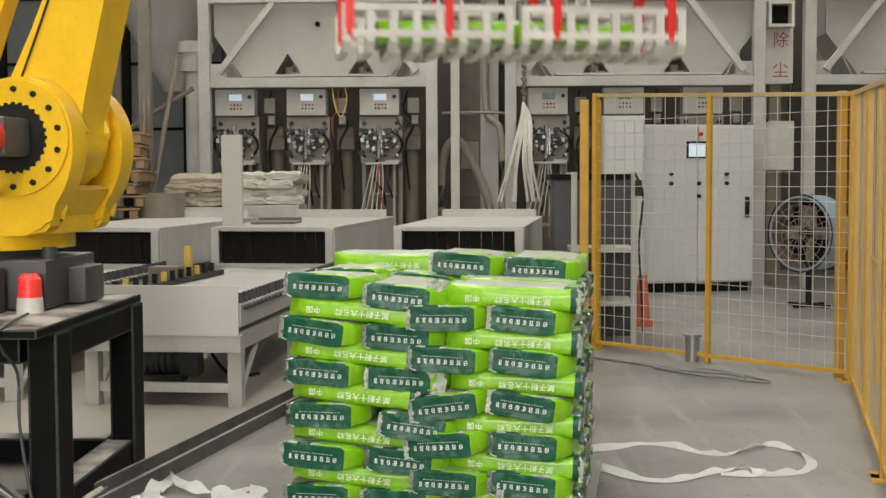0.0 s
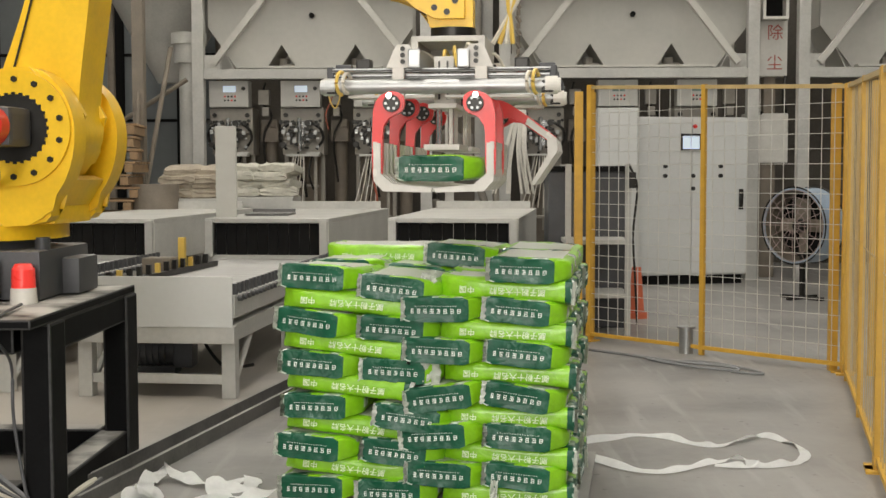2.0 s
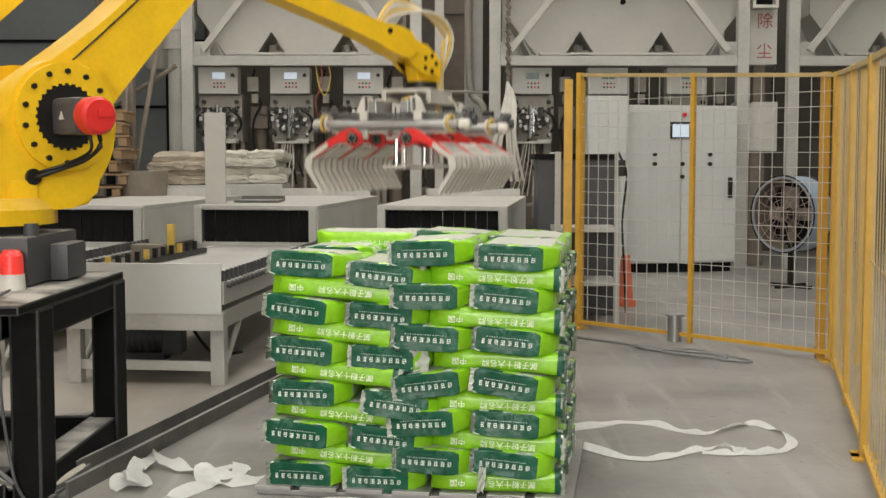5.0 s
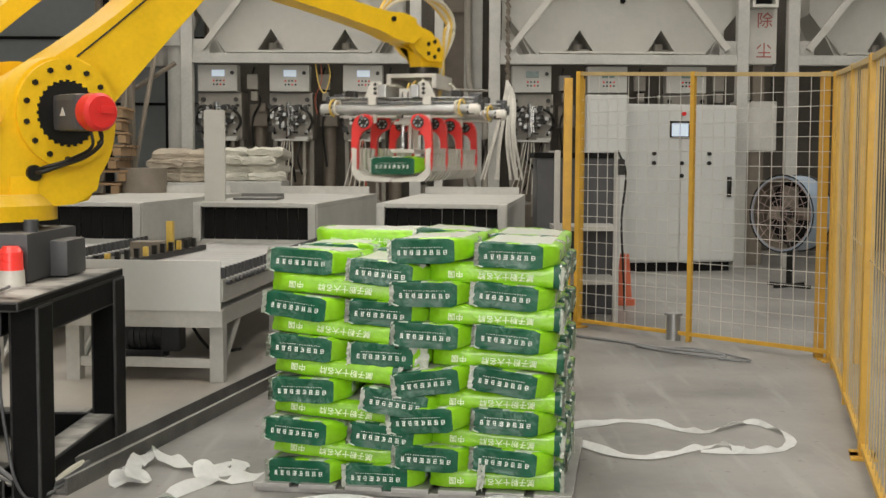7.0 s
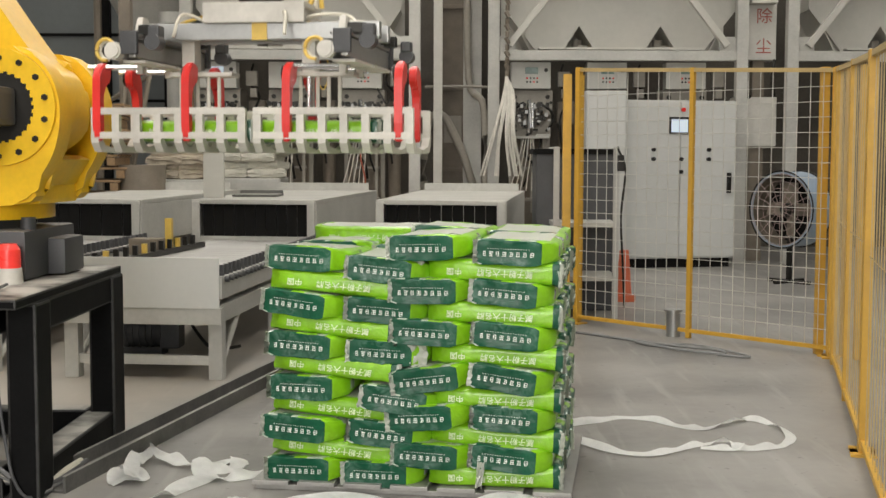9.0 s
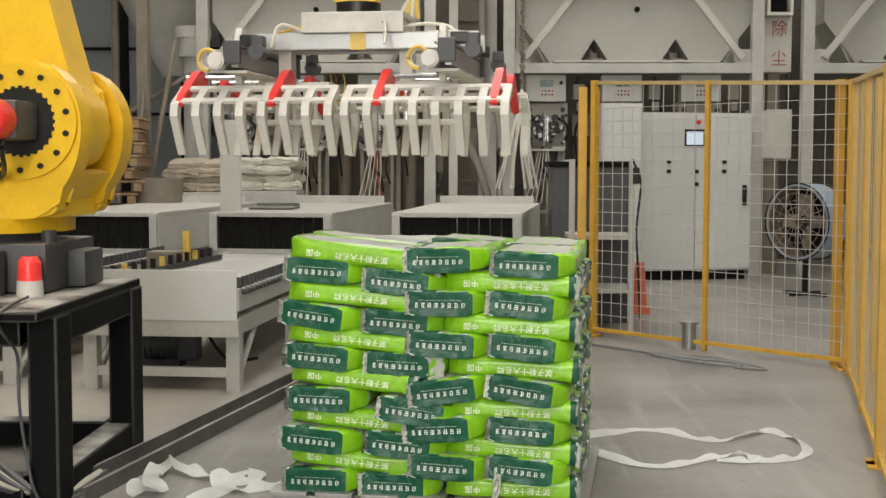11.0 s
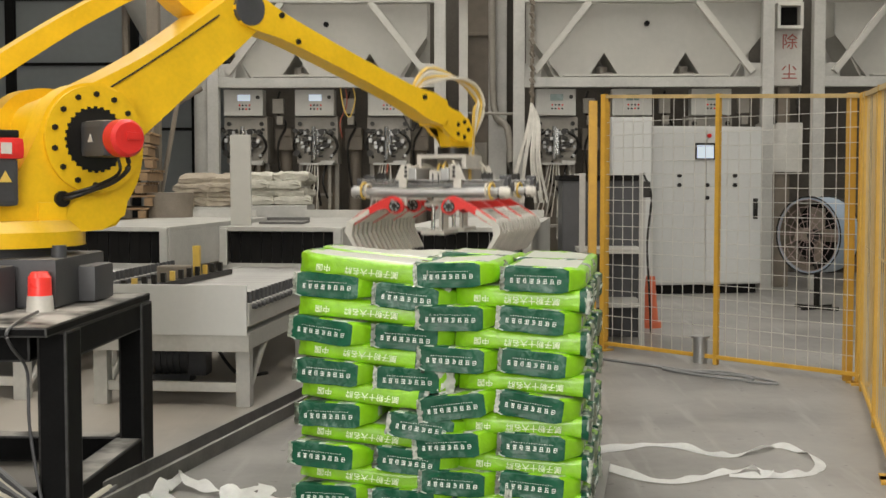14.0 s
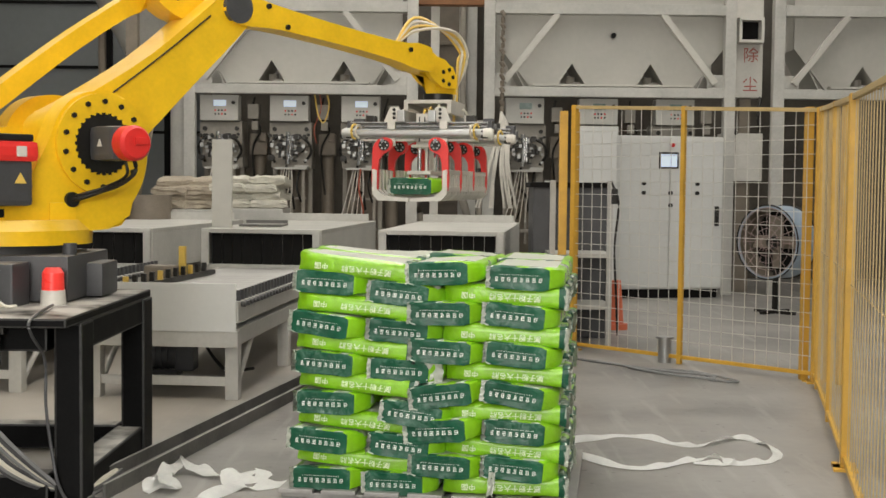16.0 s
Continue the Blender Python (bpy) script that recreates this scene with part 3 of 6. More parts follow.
for x, z, mt in ((-0.36, 1.5, M_BOLT), (-0.36, 1.38, M_BOLT), (0.01, 1.38, M_BOLT), (0.01, 1.22, M_BOLT), (0.38, 1.5, M_BOLT), (0.38, 1.38, M_BOLT), (0.03, 2.0, M_RED)):
    bm = B()
    cyl(bm, (x, -0.024, z), (x, -0.06, z), 0.026, n=12)
    part("button", bm, mt, cab)
part("door_handle", boxes([((0.66, -0.04, 1.08), (0.05, 0.04, 0.26)), ((0.66, -0.06, 1.13), (0.03, 0.05, 0.1))], 0.006), M_BOLT, cab)
side = thing("side_cabinet", pose(1.985, 13.4, 0), "narrow pale steel cabinet beside the control cabinet", "cabinet")
part("body", boxes([((0, 0.2, 1.13), (0.5, 0.4, 2.18))], 0.012), M_CAB, side)
part("door", boxes([((0, -0.01, 1.2), (0.47, 0.02, 1.98))], 0.005), M_CAB, side)

M_DRED = mat("faded_red_paint", (0.40, 0.10, 0.08), 0.6, var=0.3, scale=20)
ban = link("dust_duct", boxes([((4.19, YM + 0.1, 3.40), (0.42, 0.3, 1.4))], 0.02), M_CREAM)
tagged(ban, "pale dust duct between the frames with faded red writing", "duct")
part("outlet", boxes([((4.19, YM + 0.12, 2.5), (0.16, 0.16, 0.62))], 0.02), M_BROWN, ban, "dark outlet pipe")
part("collecting_box", boxes([((4.14, YM + 0.1, 1.88), (0.56, 0.34, 0.66))], 0.02), M_CREAM, ban)
part("drain", boxes([((4.17, YM + 0.1, 0.78), (0.2, 0.2, 1.56))], 0.02), M_BROWN, ban, "dark drain pipe")
bm = B()
tube(bm, [(3.92, YM - 0.1, 2.75), (3.99, YM - 0.14, 2.5), (3.97, YM - 0.12, 2.3), (4.05, YM - 0.1, 2.2)], 0.03, 8)
tube(bm, [(4.37, YM - 0.08, 2.7), (4.33, YM - 0.14, 2.45), (4.37, YM - 0.1, 2.22)], 0.025, 8)
part("hose", bm, M_BOLT, ban)
wb = thing("inspection_box", pose(4.18, YM - 0.3, 3.6), "square steel box with a dark open front", "box")
part("housing", boxes([((0, 0.12, 0.15), (0.34, 0.24, 0.04)), ((0, 0.12, -0.15), (0.34, 0.24, 0.04)), ((0.15, 0.12, 0), (0.04, 0.24, 0.26)), ((-0.15, 0.12, 0), (0.04, 0.24, 0.26))], 0.004), M_CREAM, wb)
part("mount", boxes([((0, 0.245, 0.15), (0.2, 0.05, 0.04))]), M_CREAM, wb)
# near-black sheet stands in for the shade inside the box
part("dark_lining", boxes([((0, 0.2, 0), (0.26, 0.02, 0.26))]), M_DARK, wb)

fan = thing("drum_fan", axis(3.88, 11.9, -0.0, 52), "blue round drum fan with wire grille on a stand", "fan")
bm = B()
ring = bmesh.ops.create_cone(bm, cap_ends=False, segments=36, radius1=0.42, radius2=0.42, depth=0.34)["verts"]
bmesh.ops.rotate(bm, verts=ring, cent=(0, 0, 0), matrix=Matrix.Rotation(radians(90), 3, "X"))
bmesh.ops.translate(bm, verts=ring, vec=(0, 0, 0.83))
bmesh.ops.solidify(bm, geom=list(bm.faces), thickness=0.02)
part("drum", bm, M_BLUE, fan, smooth=True)
bm = B()
for r in (0.08, 0.16, 0.24, 0.32, 0.40):
    pts = [(r * math.cos(a), -0.18, 0.83 + r * math.sin(a)) for a in (2 * math.pi * k / 20 for k in range(21))]
    for a, b in zip(pts, pts[1:]):
        cyl(bm, a, b, 0.0032, n=5, caps=False)
for k in range(16):
    a = 2 * math.pi * k / 16
    cyl(bm, (0.05 * math.cos(a), -0.19, 0.83 + 0.05 * math.sin(a)), (0.41 * math.cos(a), -0.18, 0.83 + 0.41 * math.sin(a)), 0.0032, n=5, caps=False)
part("grille", bm, mat("rosy_dusty_wire", (0.34, 0.25, 0.23), 0.5, var=0.2), fan)
for y in (-0.175, 0.175):
    bm = B()
    pts = [(0.43 * math.cos(a), y, 0.83 + 0.43 * math.sin(a)) for a in (2 * math.pi * k / 32 for k in range(33))]
    for a, b in zip(pts, pts[1:]):
        cyl(bm, a, b, 0.009, n=6, caps=False)
    part("rim", bm, M_BOLT, fan, "dark rolled rim")
bm = B()
# brown lining puts the shade inside the drum into its colour
ring = bmesh.ops.create_cone(bm, cap_ends=False, segments=36, radius1=0.395, radius2=0.395, depth=0.32)["verts"]
bmesh.ops.rotate(bm, verts=ring, cent=(0, 0, 0), matrix=Matrix.Rotation(radians(90), 3, "X"))
bmesh.ops.translate(bm, verts=ring, vec=(0, 0, 0.83))
bmesh.ops.solidify(bm, geom=list(bm.faces), thickness=0.006)
part("liner", bm, M_BROWN, fan, "brown lining that darkens the drum inside")
for k in range(4):
    bm = B()
    box(bm, (0.17, 0, 0), (0.26, 0.02, 0.16), Matrix.Translation((0, 0, 0.83)) @ pose(0, 0, 0, 0, 90 * k, 0) @ pose(0, 0, 0, 30, 0, 0), 0.008)
    part("blade", bm, M_BROWN, fan)
bm = B()
cyl(bm, (0, -0.1, 0.83), (0, 0.16, 0.83), 0.07, n=14)
part("hub", bm, M_BOLT, fan)
# near-black disc added to close the drum with shade
bm = B()
cyl(bm, (0, 0.12, 0.83), (0, 0.15, 0.83), 0.40, n=36)
part("rear_guard", bm, M_DARK, fan)
part("stand", boxes([((0, 0, 0.25), (0.05, 0.05, 0.5)), ((0, 0, 0.02), (0.56, 0.05, 0.04)), ((0, 0, 0.02), (0.05, 0.5, 0.04))], 0.006), M_BOLT, fan)


# ---- conveyors ----
def tunnel(x0, x1, y0, ln, head):
    """A covered belt box: sheet hood with a dark front curtain."""
    w = x1 - x0
    t = thing("conveyor_hood", axis((x0 + x1) / 2, y0, 0, head), "pale sheet-steel conveyor hood with a dark rubber curtain front", "conveyor hood", "conveyor hoods")
    part("top", boxes([((0, ln / 2, 1.0), (w, ln, 0.04))], 0.006), M_STEELW, t)
    for sg in (-1, 1):
        part("side_panel", boxes([((sg * (w / 2 - 0.02), ln / 2, 0.83), (0.04, ln - 0.02, 0.30))], 0.005), M_STEELW, t)
        part("front_post", boxes([((sg * (w / 2 - 0.045), -0.015, 0.84), (0.07, 0.03, 0.33))], 0.005), M_STEELW, t)
    for k in range(10):
        xx = -w / 2 + 0.09 + (w - 0.18) * (k + 0.5) / 10
        part("curtain_strip", boxes([((xx, 0.05 + 0.004 * (k % 2), 0.83), ((w - 0.18) / 10 - 0.004, 0.008, 0.29))]), M_DARK, t)
    part("base", boxes([((0, ln / 2, 0.66), (w, ln, 0.06))]), M_STEELW, t)
    for sg in (-1, 1):
        for yy in (0.1, ln - 0.1):
            part("leg", boxes([((sg * (w / 2 - 0.05), yy, 0.315), (0.08, 0.08, 0.64))], 0.005), M_STEELW, t)
    part("end_lip", boxes([((0, ln - 0.2, 1.06), (w * 0.9, 0.03, 0.09))], 0.004), M_STEELW, t)
    return t


tunnel(-2.25, -1.11, 9.0, 3.2, 6)
tunnel(-0.6, 0.58, 9.0, 3.2, 6)
tunnel(-3.85, -2.67, 9.0, 3.2, 6)


def roller_table(x0, x1, y0, y1, head):
    """A roller conveyor with end plate, side rails, rollers and braced legs."""
    w, ln = x1 - x0, y1 - y0
    c = thing("roller_conveyor", axis((x0 + x1) / 2, y0, 0, head), "pale grey roller conveyor with a sheet end plate", "conveyor", "roller conveyors")
    for sg in (-1, 1):
        part("side_rail", boxes([((sg * (w / 2 - 0.02), ln / 2, 0.59), (0.04, ln, 0.14))], 0.004), M_STEELW, c)
        part("lower_rail", boxes([((sg * (w / 2 - 0.05), ln / 2, 0.42), (0.08, ln, 0.11))], 0.006), M_STEELW, c)
    part("end_plate", boxes([((0, -0.02, 0.62), (w - 0.02, 0.014, 0.32))], 0.004), M_CAB, c)
    part("end_beam", boxes([((0, 0.02, 0.41), (w, 0.08, 0.11))], 0.006), M_STEELW, c)
    n = int(ln / 0.1)
    bm = B()
    cyl(bm, (-w / 2 + 0.045, 0, 0), (w / 2 - 0.045, 0, 0), 0.031, n=14)
    r0 = part("roller", bm, M_ROLLER, c, smooth=True)
    bm = B()
    box(bm, (-0.02, 0, 0.04), (0.03, 0.03, 0.1), None, 0.003)
    cyl(bm, (-0.03, 0, 0), (0.03, 0, 0), 0.02, n=8)
    s0 = part("guide_pin", bm, M_GREYB, c)
    # near-black sheet added below the rollers to put shade between them
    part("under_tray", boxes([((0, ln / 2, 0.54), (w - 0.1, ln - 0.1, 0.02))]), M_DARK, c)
    r0.location = (0, 0.08, 0.628)
    s0.location = (w / 2, 0.08, 0.64)
    for k in range(1, n):
        for src, loc in ((r0, (0, 0.08 + 0.1 * k, 0.628)), (s0, (w / 2, 0.08 + 0.1 * k, 0.64))):
            o = src.copy()
            scene.collection.objects.link(o)
            o.location = loc
    for sg in (-1, 1):
        for yy in (0.06, ln * 0.5, ln - 0.06):
            part("leg", boxes([((sg * (w / 2 - 0.05), yy, 0.185), (0.09, 0.09, 0.37))], 0.006), M_STEELW, c)
        bm = B()
        a, b = Vector((sg * (w / 2 - 0.05), 0.12, 0.06)), Vector((sg * (w / 2 - 0.05), 0.55, 0.36))
        cyl(bm, a, b, 0.022, n=8)
        part("brace", bm, M_STEELW, c)
    part("tie_bar", boxes([((0, 0.06, 0.12), (w - 0.14, 0.05, 0.06))], 0.004), M_STEELW, c)
    return c


roller_table(-2.38, -1.34, 5.68, 9.0, 5)
roller_table(-0.62, 0.50, 4.95, 9.0, 3)
roller_table(-4.0, -2.85, 5.9, 9.0, 5)
gm = thing("gear_motor", pose(-2.1, 6.7, 0), "dark geared conveyor motor standing under the roller conveyor", "motor")
bm = B()
cyl(bm, (-0.2, 0, 0.17), (0.14, 0, 0.17), 0.115, n=20)
for k in range(6):
    fin = B()
    cyl(fin, (-0.16 + 0.045 * k, 0, 0.17), (-0.145 + 0.045 * k, 0, 0.17), 0.128, n=20)
    part("fin", fin, M_GREYB, gm)
part("housing", bm, M_GREYB, gm, smooth=True)
part("foot", boxes([((0, 0, 0.03), (0.3, 0.2, 0.06))], 0.008), M_GREYB, gm)
part("gearbox", boxes([((0.2, 0, 0.17), (0.14, 0.2, 0.24))], 0.015), M_GREYB, gm)
bm = B()
tube(bm, [(0.2, -0.05, 0.3), (0.35, -0.3, 0.33), (0.5, -0.5, 0.2), (0.62, -0.6, 0.13), (0.8, -0.65, 0.16)], 0.012, 6)
part("lead", bm, M_BOLT, gm)
# guide assembly at the left edge of the middle conveyor
gd = thing("sensor_guide", axis(-2.05, 7.7, 0.66, 8), "row of dark guide brackets and yellow sensors on the conveyor edge", "conveyor guide")
part("bar", boxes([((0, -0.6, 0.02), (0.05, 2.2, 0.04))], 0.004), M_BOLT, gd)
for k in range(12):
    part("bracket", boxes([((0, -1.6 + 0.17 * k, 0.06), (0.035, 0.03, 0.10))], 0.003), M_HOSE if k % 4 == 1 else M_BOLT, gd)
part("sensor_post", boxes([((-0.02, -0.2, 0.14), (0.05, 0.05, 0.26))], 0.004), M_HOSE, gd)
part("motor", boxes([((-0.14, -0.35, 0.06), (0.24, 0.16, 0.13))], 0.02), M_BROWN, gd)

# grey upright plate between the hoods
up = link("upright_plate", boxes([((-2.11, 9.4, 1.44), (0.19, 0.05, 0.84))], 0.006), M_HOPPER)
tagged(up, "upright grey steel plate standing on the conveyor hood", "plate")

fs = link("sheet_offcut", boxes([((-1.78, 9.9, 1.034), (0.42, 0.5, 0.02)), ((-1.78, 10.12, 1.05), (0.42, 0.03, 0.05))], 0.004), M_RAIL)
tagged(fs, "dark flat steel sheet lying on the conveyor hood", "sheet")
wl = thing("slack_leads", None, "orange and red slack leads hanging between the filling machines", "leads")
for pts, r, mm in (([(-1.75, YM - 0.3, 2.68), (-1.70, YM - 0.34, 2.4), (-1.62, YM - 0.34, 2.28), (-1.55, YM - 0.33, 2.5), (-1.58, YM - 0.3, 2.68)], 0.009, M_HOSE), ([(-1.68, YM - 0.3, 2.68), (-1.66, YM - 0.33, 2.45), (-1.75, YM - 0.34, 2.2), (-1.72, YM - 0.3, 2.0)], 0.008, M_LEAD), ([(-1.12, YM - 0.24, 1.66), (-1.14, YM - 0.3, 1.4), (-1.08, YM - 0.28, 1.1), (-1.1, YM - 0.24, 0.9)], 0.012, M_LEAD), ([(-0.92, YM - 0.2, 2.3), (-0.8, YM - 0.26, 2.1), (-0.74, YM - 0.2, 2.2)], 0.012, M_BOLT)):
    bm = B()
    tube(bm, pts, r, 6)
    part("lead", bm, mm, wl)

# ---- safety fence ----
M_PALEY = mat("pale_yellow_wire", (0.47, 0.34, 0.15), 0.45, var=0.15)
FK, FL = Vector((2.80, 6.72, 0)), Vector((1.155, 8.42, 0))


def fence_panel(a, b, ha, hb, mesh_material, cell, wire, mid=()):
    """A framed mesh panel between two points, ha and hb high, with posts at both ends."""
    d = b - a
    ln = d.length
    m = Matrix.Translation(a) @ Vector((d.x, d.y, 0)).to_track_quat("X", "Z").to_matrix().to_4x4()
    f = thing("fence_panel", m, "yellow steel safety fence panel with pale wire mesh", "fence", "safety fence")
    high = lambda x: ha + (hb - ha) * x / ln
    for x in (0.0, ln):
        p = part("post", boxes([((x, 0, high(x) / 2), (0.046, 0.046, high(x)))], 0.004), M_FENCE, f)
        part("foot_plate", boxes([((x, 0, 0.006), (0.14, 0.12, 0.012))]), M_FENCE, p)
    for x in mid:
        part("post", boxes([((x * ln, 0, high(x * ln) / 2), (0.036, 0.036, high(x * ln)))], 0.004), M_FENCE, f)
    bm = B()
    box(bm, (ln / 2, 0, 0), (ln, 0.03, 0.03), Matrix.Translation((0, 0, ha - 0.02)) @ Matrix.Rotation(-math.atan2(hb - ha, ln), 4, "Y"), 0.003)
    # paler than the posts: overexposed light on the rail is in its colour
    part("top_rail", bm, M_PALEY, f, "yellow rail painted paler for strong light")
    part("bottom_rail", boxes([((ln / 2, 0, 0.06), (ln, 0.03, 0.03))], 0.003), M_FENCE, f)
    bm = B()
    n = int(ln / cell[0])
    for k in range(1, n):
        h = high(ln * k / n)
        box(bm, (ln * k / n, 0, h / 2 + 0.02), (wire, wire, h - 0.08))
    top = min(ha, hb) - 0.02
    n = int(top / cell[1])
    for k in range(1, n):
        box(bm, (ln / 2, 0.004, 0.08 + (top - 0.08) * k / n), (ln, wire, wire))
    g = part("wire_mesh", bm, mesh_material, f)
    g["kind"] = "stuff"
    return f


fence_panel(FL, FK, 2.16, 2.05, M_WIRE, (0.1, 0.11), 0.0045, (0.485,))
side_dir = (Vector((2.09, 3.81, 0)) - FK).normalized()
off = side_dir * 0.06
P1, P2 = FK + side_dir * 2.97, FK + side_dir * 5.9
fence_panel(FK + off, P1, 2.05, 1.93, M_PALEY, (0.13, 0.66), 0.005, (0.1, 0.55))
fence_panel(P1 + off, P2, 1.93, 1.85, M_PALEY, (0.13, 0.66), 0.005)
for q in (Vector((-0.088, 0.1, 0)), Vector((0.03, 0.22, 0))):
    p = link("gate_post", boxes([((FL.x + q.x, FL.y + q.y, 1.05), (0.07, 0.07, 2.12))], 0.004), M_FENCE)
    tagged(p, "yellow square steel gate post of the safety fence", "post")
for q in (Vector((0.12, 0.06, 0)), Vector((0.16, -0.12, 0)), Vector((-0.05, 0.12, 0))):
    p = link("gate_post", boxes([((FK.x + q.x, FK.y + q.y, 1.03), (0.06, 0.06, 2.06))], 0.004), M_FENCE)
    tagged(p, "yellow square steel corner post of the safety fence", "post")

# bench rack and dark cabinet behind the fence
rack = thing("steel_rack", axis(1.25, 8.75, 0, 0), "pale steel tube rack with a dark box on it", "rack")
for x in (-0.25, 0.27):
    for y in (0, 0.6):
        part("leg", boxes([((x, y, 0.75), (0.05, 0.05, 1.5))], 0.004), M_STEELW, rack)
for z in (0.35, 0.82):
    part("shelf", boxes([((0.01, 0.3, z), (0.56, 0.64, 0.04))], 0.004), M_STEELW, rack)
part("switch", boxes([((0.30, -0.04, 1.36), (0.06, 0.05, 0.14))], 0.01), M_BOLT, rack)
bm = B()
tube(bm, [(0.27, -0.03, 1.5), (0.34, -0.05, 1.3), (0.31, -0.04, 0.9), (0.33, -0.04, 0.5), (0.35, -0.04, 0.1)], 0.01)
part("cable", bm, M_BOLT, rack)
dk = link("dark_cabinet", boxes([((1.22, 9.6, 0.72), (0.72, 0.6, 1.44))], 0.02), M_GREYB)
tagged(dk, "dark grey steel cabinet behind the fence", "cabinet")
part("dark_lid", boxes([((1.22, 9.6, 1.46), (0.78, 0.66, 0.05))], 0.012), M_DARK, dk)
bm = B()
cyl(bm, (1.85, 7.7, 0), (1.85, 7.7, 0.2), 0.055, n=20)
cyl(bm, (1.85, 7.7, 0.2), (1.85, 7.7, 0.215), 0.075, n=20)
can = link("steel_can", bm, M_ALU, smooth=True)
tagged(can, "small dusty metal can standing on the floor", "can")
bm = B()
cyl(bm, (1.78, 10.1, 0), (1.78, 10.1, 0.06), 0.12, n=16)
cyl(bm, (1.78, 10.1, 0.06), (1.78, 10.1, 0.5), 0.08, 0.045, n=16)
co = link("orange_post", bm, M_ORANGE, smooth=True)
tagged(co, "orange plastic warning post on the floor", "warning post")
bm = B()
tube(bm, [(0.9, 8.0, 0.012), (1.35, 7.55, 0.012), (1.7, 7.15, 0.014), (2.0, 6.9, 0.02), (2.05, 6.75, 0.014), (1.8, 6.85, 0.02), (1.62, 7.1, 0.014), (1.5, 7.3, 0.012)], 0.011, 6)
tube(bm, [(1.7, 7.2, 0.01), (1.9, 7.05, 0.03), (2.15, 6.8, 0.012), (2.2, 6.6, 0.012), (2.0, 6.7, 0.012)], 0.009, 6)
lk = link("floor_cable", bm, M_CABLE)
tagged(lk, "loose dark cable coiled on the concrete by the fence", "cable")

# ---- sacks, pallets, barrel on the far side of the conveyors ----
M_SACKB = mat("brown_dusty_sack", (0.36, 0.31, 0.24), 0.7, var=0.25, scale=9, fine=40, bump=0.5)


def sack_mesh(l, w, h, seed):
    bm = B()
    made = bmesh.ops.create_cube(bm, size=2.0)["verts"]
    bmesh.ops.subdivide_edges(bm, edges=list(bm.edges), cuts=7, use_grid_fill=True)
    for v in bm.verts:
        x, y, z = v.co
        puff = (1 - 0.45 * abs(x) ** 8) * (1 - 0.5 * abs(y) ** 10)
        nz = noise.noise(Vector((x * 1.7 + seed, y * 1.7, z * 1.3))) * 0.35
        n2 = noise.noise(Vector((x * 5 + seed, y * 6, z * 3))) * 0.3
        edge = 1 + 0.05 * noise.noise(Vector((x * 3, y * 3 + seed * 5, z * 2)))
        v.co = (x * w / 2 * edge * (1 - 0.02 * z * z) + nz * 0.05, y * l / 2 * edge * (1 - 0.02 * z * z) + n2 * 0.04, (z * (0.25 + 0.75 * puff) + nz + n2) * h / 2)
    return bm


for (cx, cy, cz, nrow, ncol, nm) in ((-2.32, 12.6, 1.15, 4, 2, "a"), (-3.08, 12.7, 1.13, 4, 2, "b")):
    st = link("sack_pallet", boxes([((cx, cy, cz / 2), (0.86, 0.7, cz))], 0.02), M_STEELW)
    tagged(st, "low steel platform carrying paper sacks", "platform")
    src = None
    for r in range(nrow):
        for q in range(ncol):
            x, y, z = cx + (q - 0.5) * 0.38 + rng.uniform(-0.04, 0.04), cy + 0.05 * (r % 2), cz + 0.05 + 0.09 * r
            m = pose(x, y, z, 0, rng.uniform(-5, 5), 90 + rng.uniform(-9, 9) + (180 if r % 2 else 0))
            if src is None:
                src = link("paper_sack", sack_mesh(0.43, 0.6, 0.125, cx), M_SACK if nm == "a" else M_SACKB, smooth=True)
                tagged(src, "filled cream paper sack lying in a stack" if nm == "a" else "dusty brown filled sack lying in a stack", "sack", "stacked paper sacks")
                src.matrix_basis = m
            else:
                copy_thing(src, m)
bm = B()
cyl(bm, (-3.42, 12.0, 0.0), (-3.42, 12.0, 1.3), 0.26, n=24)
bl = link("barrel", bm, M_BROWN, smooth=True)
tagged(bl, "dusty brown upright drum by the sacks", "drum")


def pallet():
    p = thing("wooden_pallet", None, "worn wooden pallet in a tall stack", "pallet", "stacked pallets")
    for k in range(5):
        part("deck_board", boxes([((0, -0.42 + 0.21 * k, 0.125), (1.1, 0.13, 0.025))], 0.003), M_WOOD, p)
    for x in (-0.48, 0, 0.48):
        part("stringer", boxes([((x, 0, 0.06), (0.09, 1.0, 0.09))], 0.004), M_WOOD, p)
    return p


pl = pallet()
pl.matrix_basis = pose(-4.18, 12.2, 0.0, 0, 0, 8)
for k in range(1, 14):
    copy_thing(pl, pose(-4.18 + rng.uniform(-0.05, 0.05), 12.2 + rng.uniform(-0.04, 0.04), 0.142 * k, 0, 0, 8 + rng.uniform(-4, 4)))
lt = thing("lean_poles", None, "dark poles and a hose leaning by the pallets", "poles")
for a, b, r in (((-4.0, 12.9, 0), (-3.6, 13.6, 3.0), 0.03), ((-3.85, 12.4, 0), (-3.9, 13.2, 2.6), 0.025), ((-4.2, 13.6, 2.1), (-3.4, 13.6, 2.6), 0.03)):
    bm = B()
    cyl(bm, a, b, r, n=8)
    part("pole", bm, M_BROWN, lt)
cl = link("steel_column", boxes([((-3.9, 13.2, 3.0), (0.14, 0.14, 6.0))], 0.006), M_BROWN)
tagged(cl, "dark steel column beside the pallets", "column")

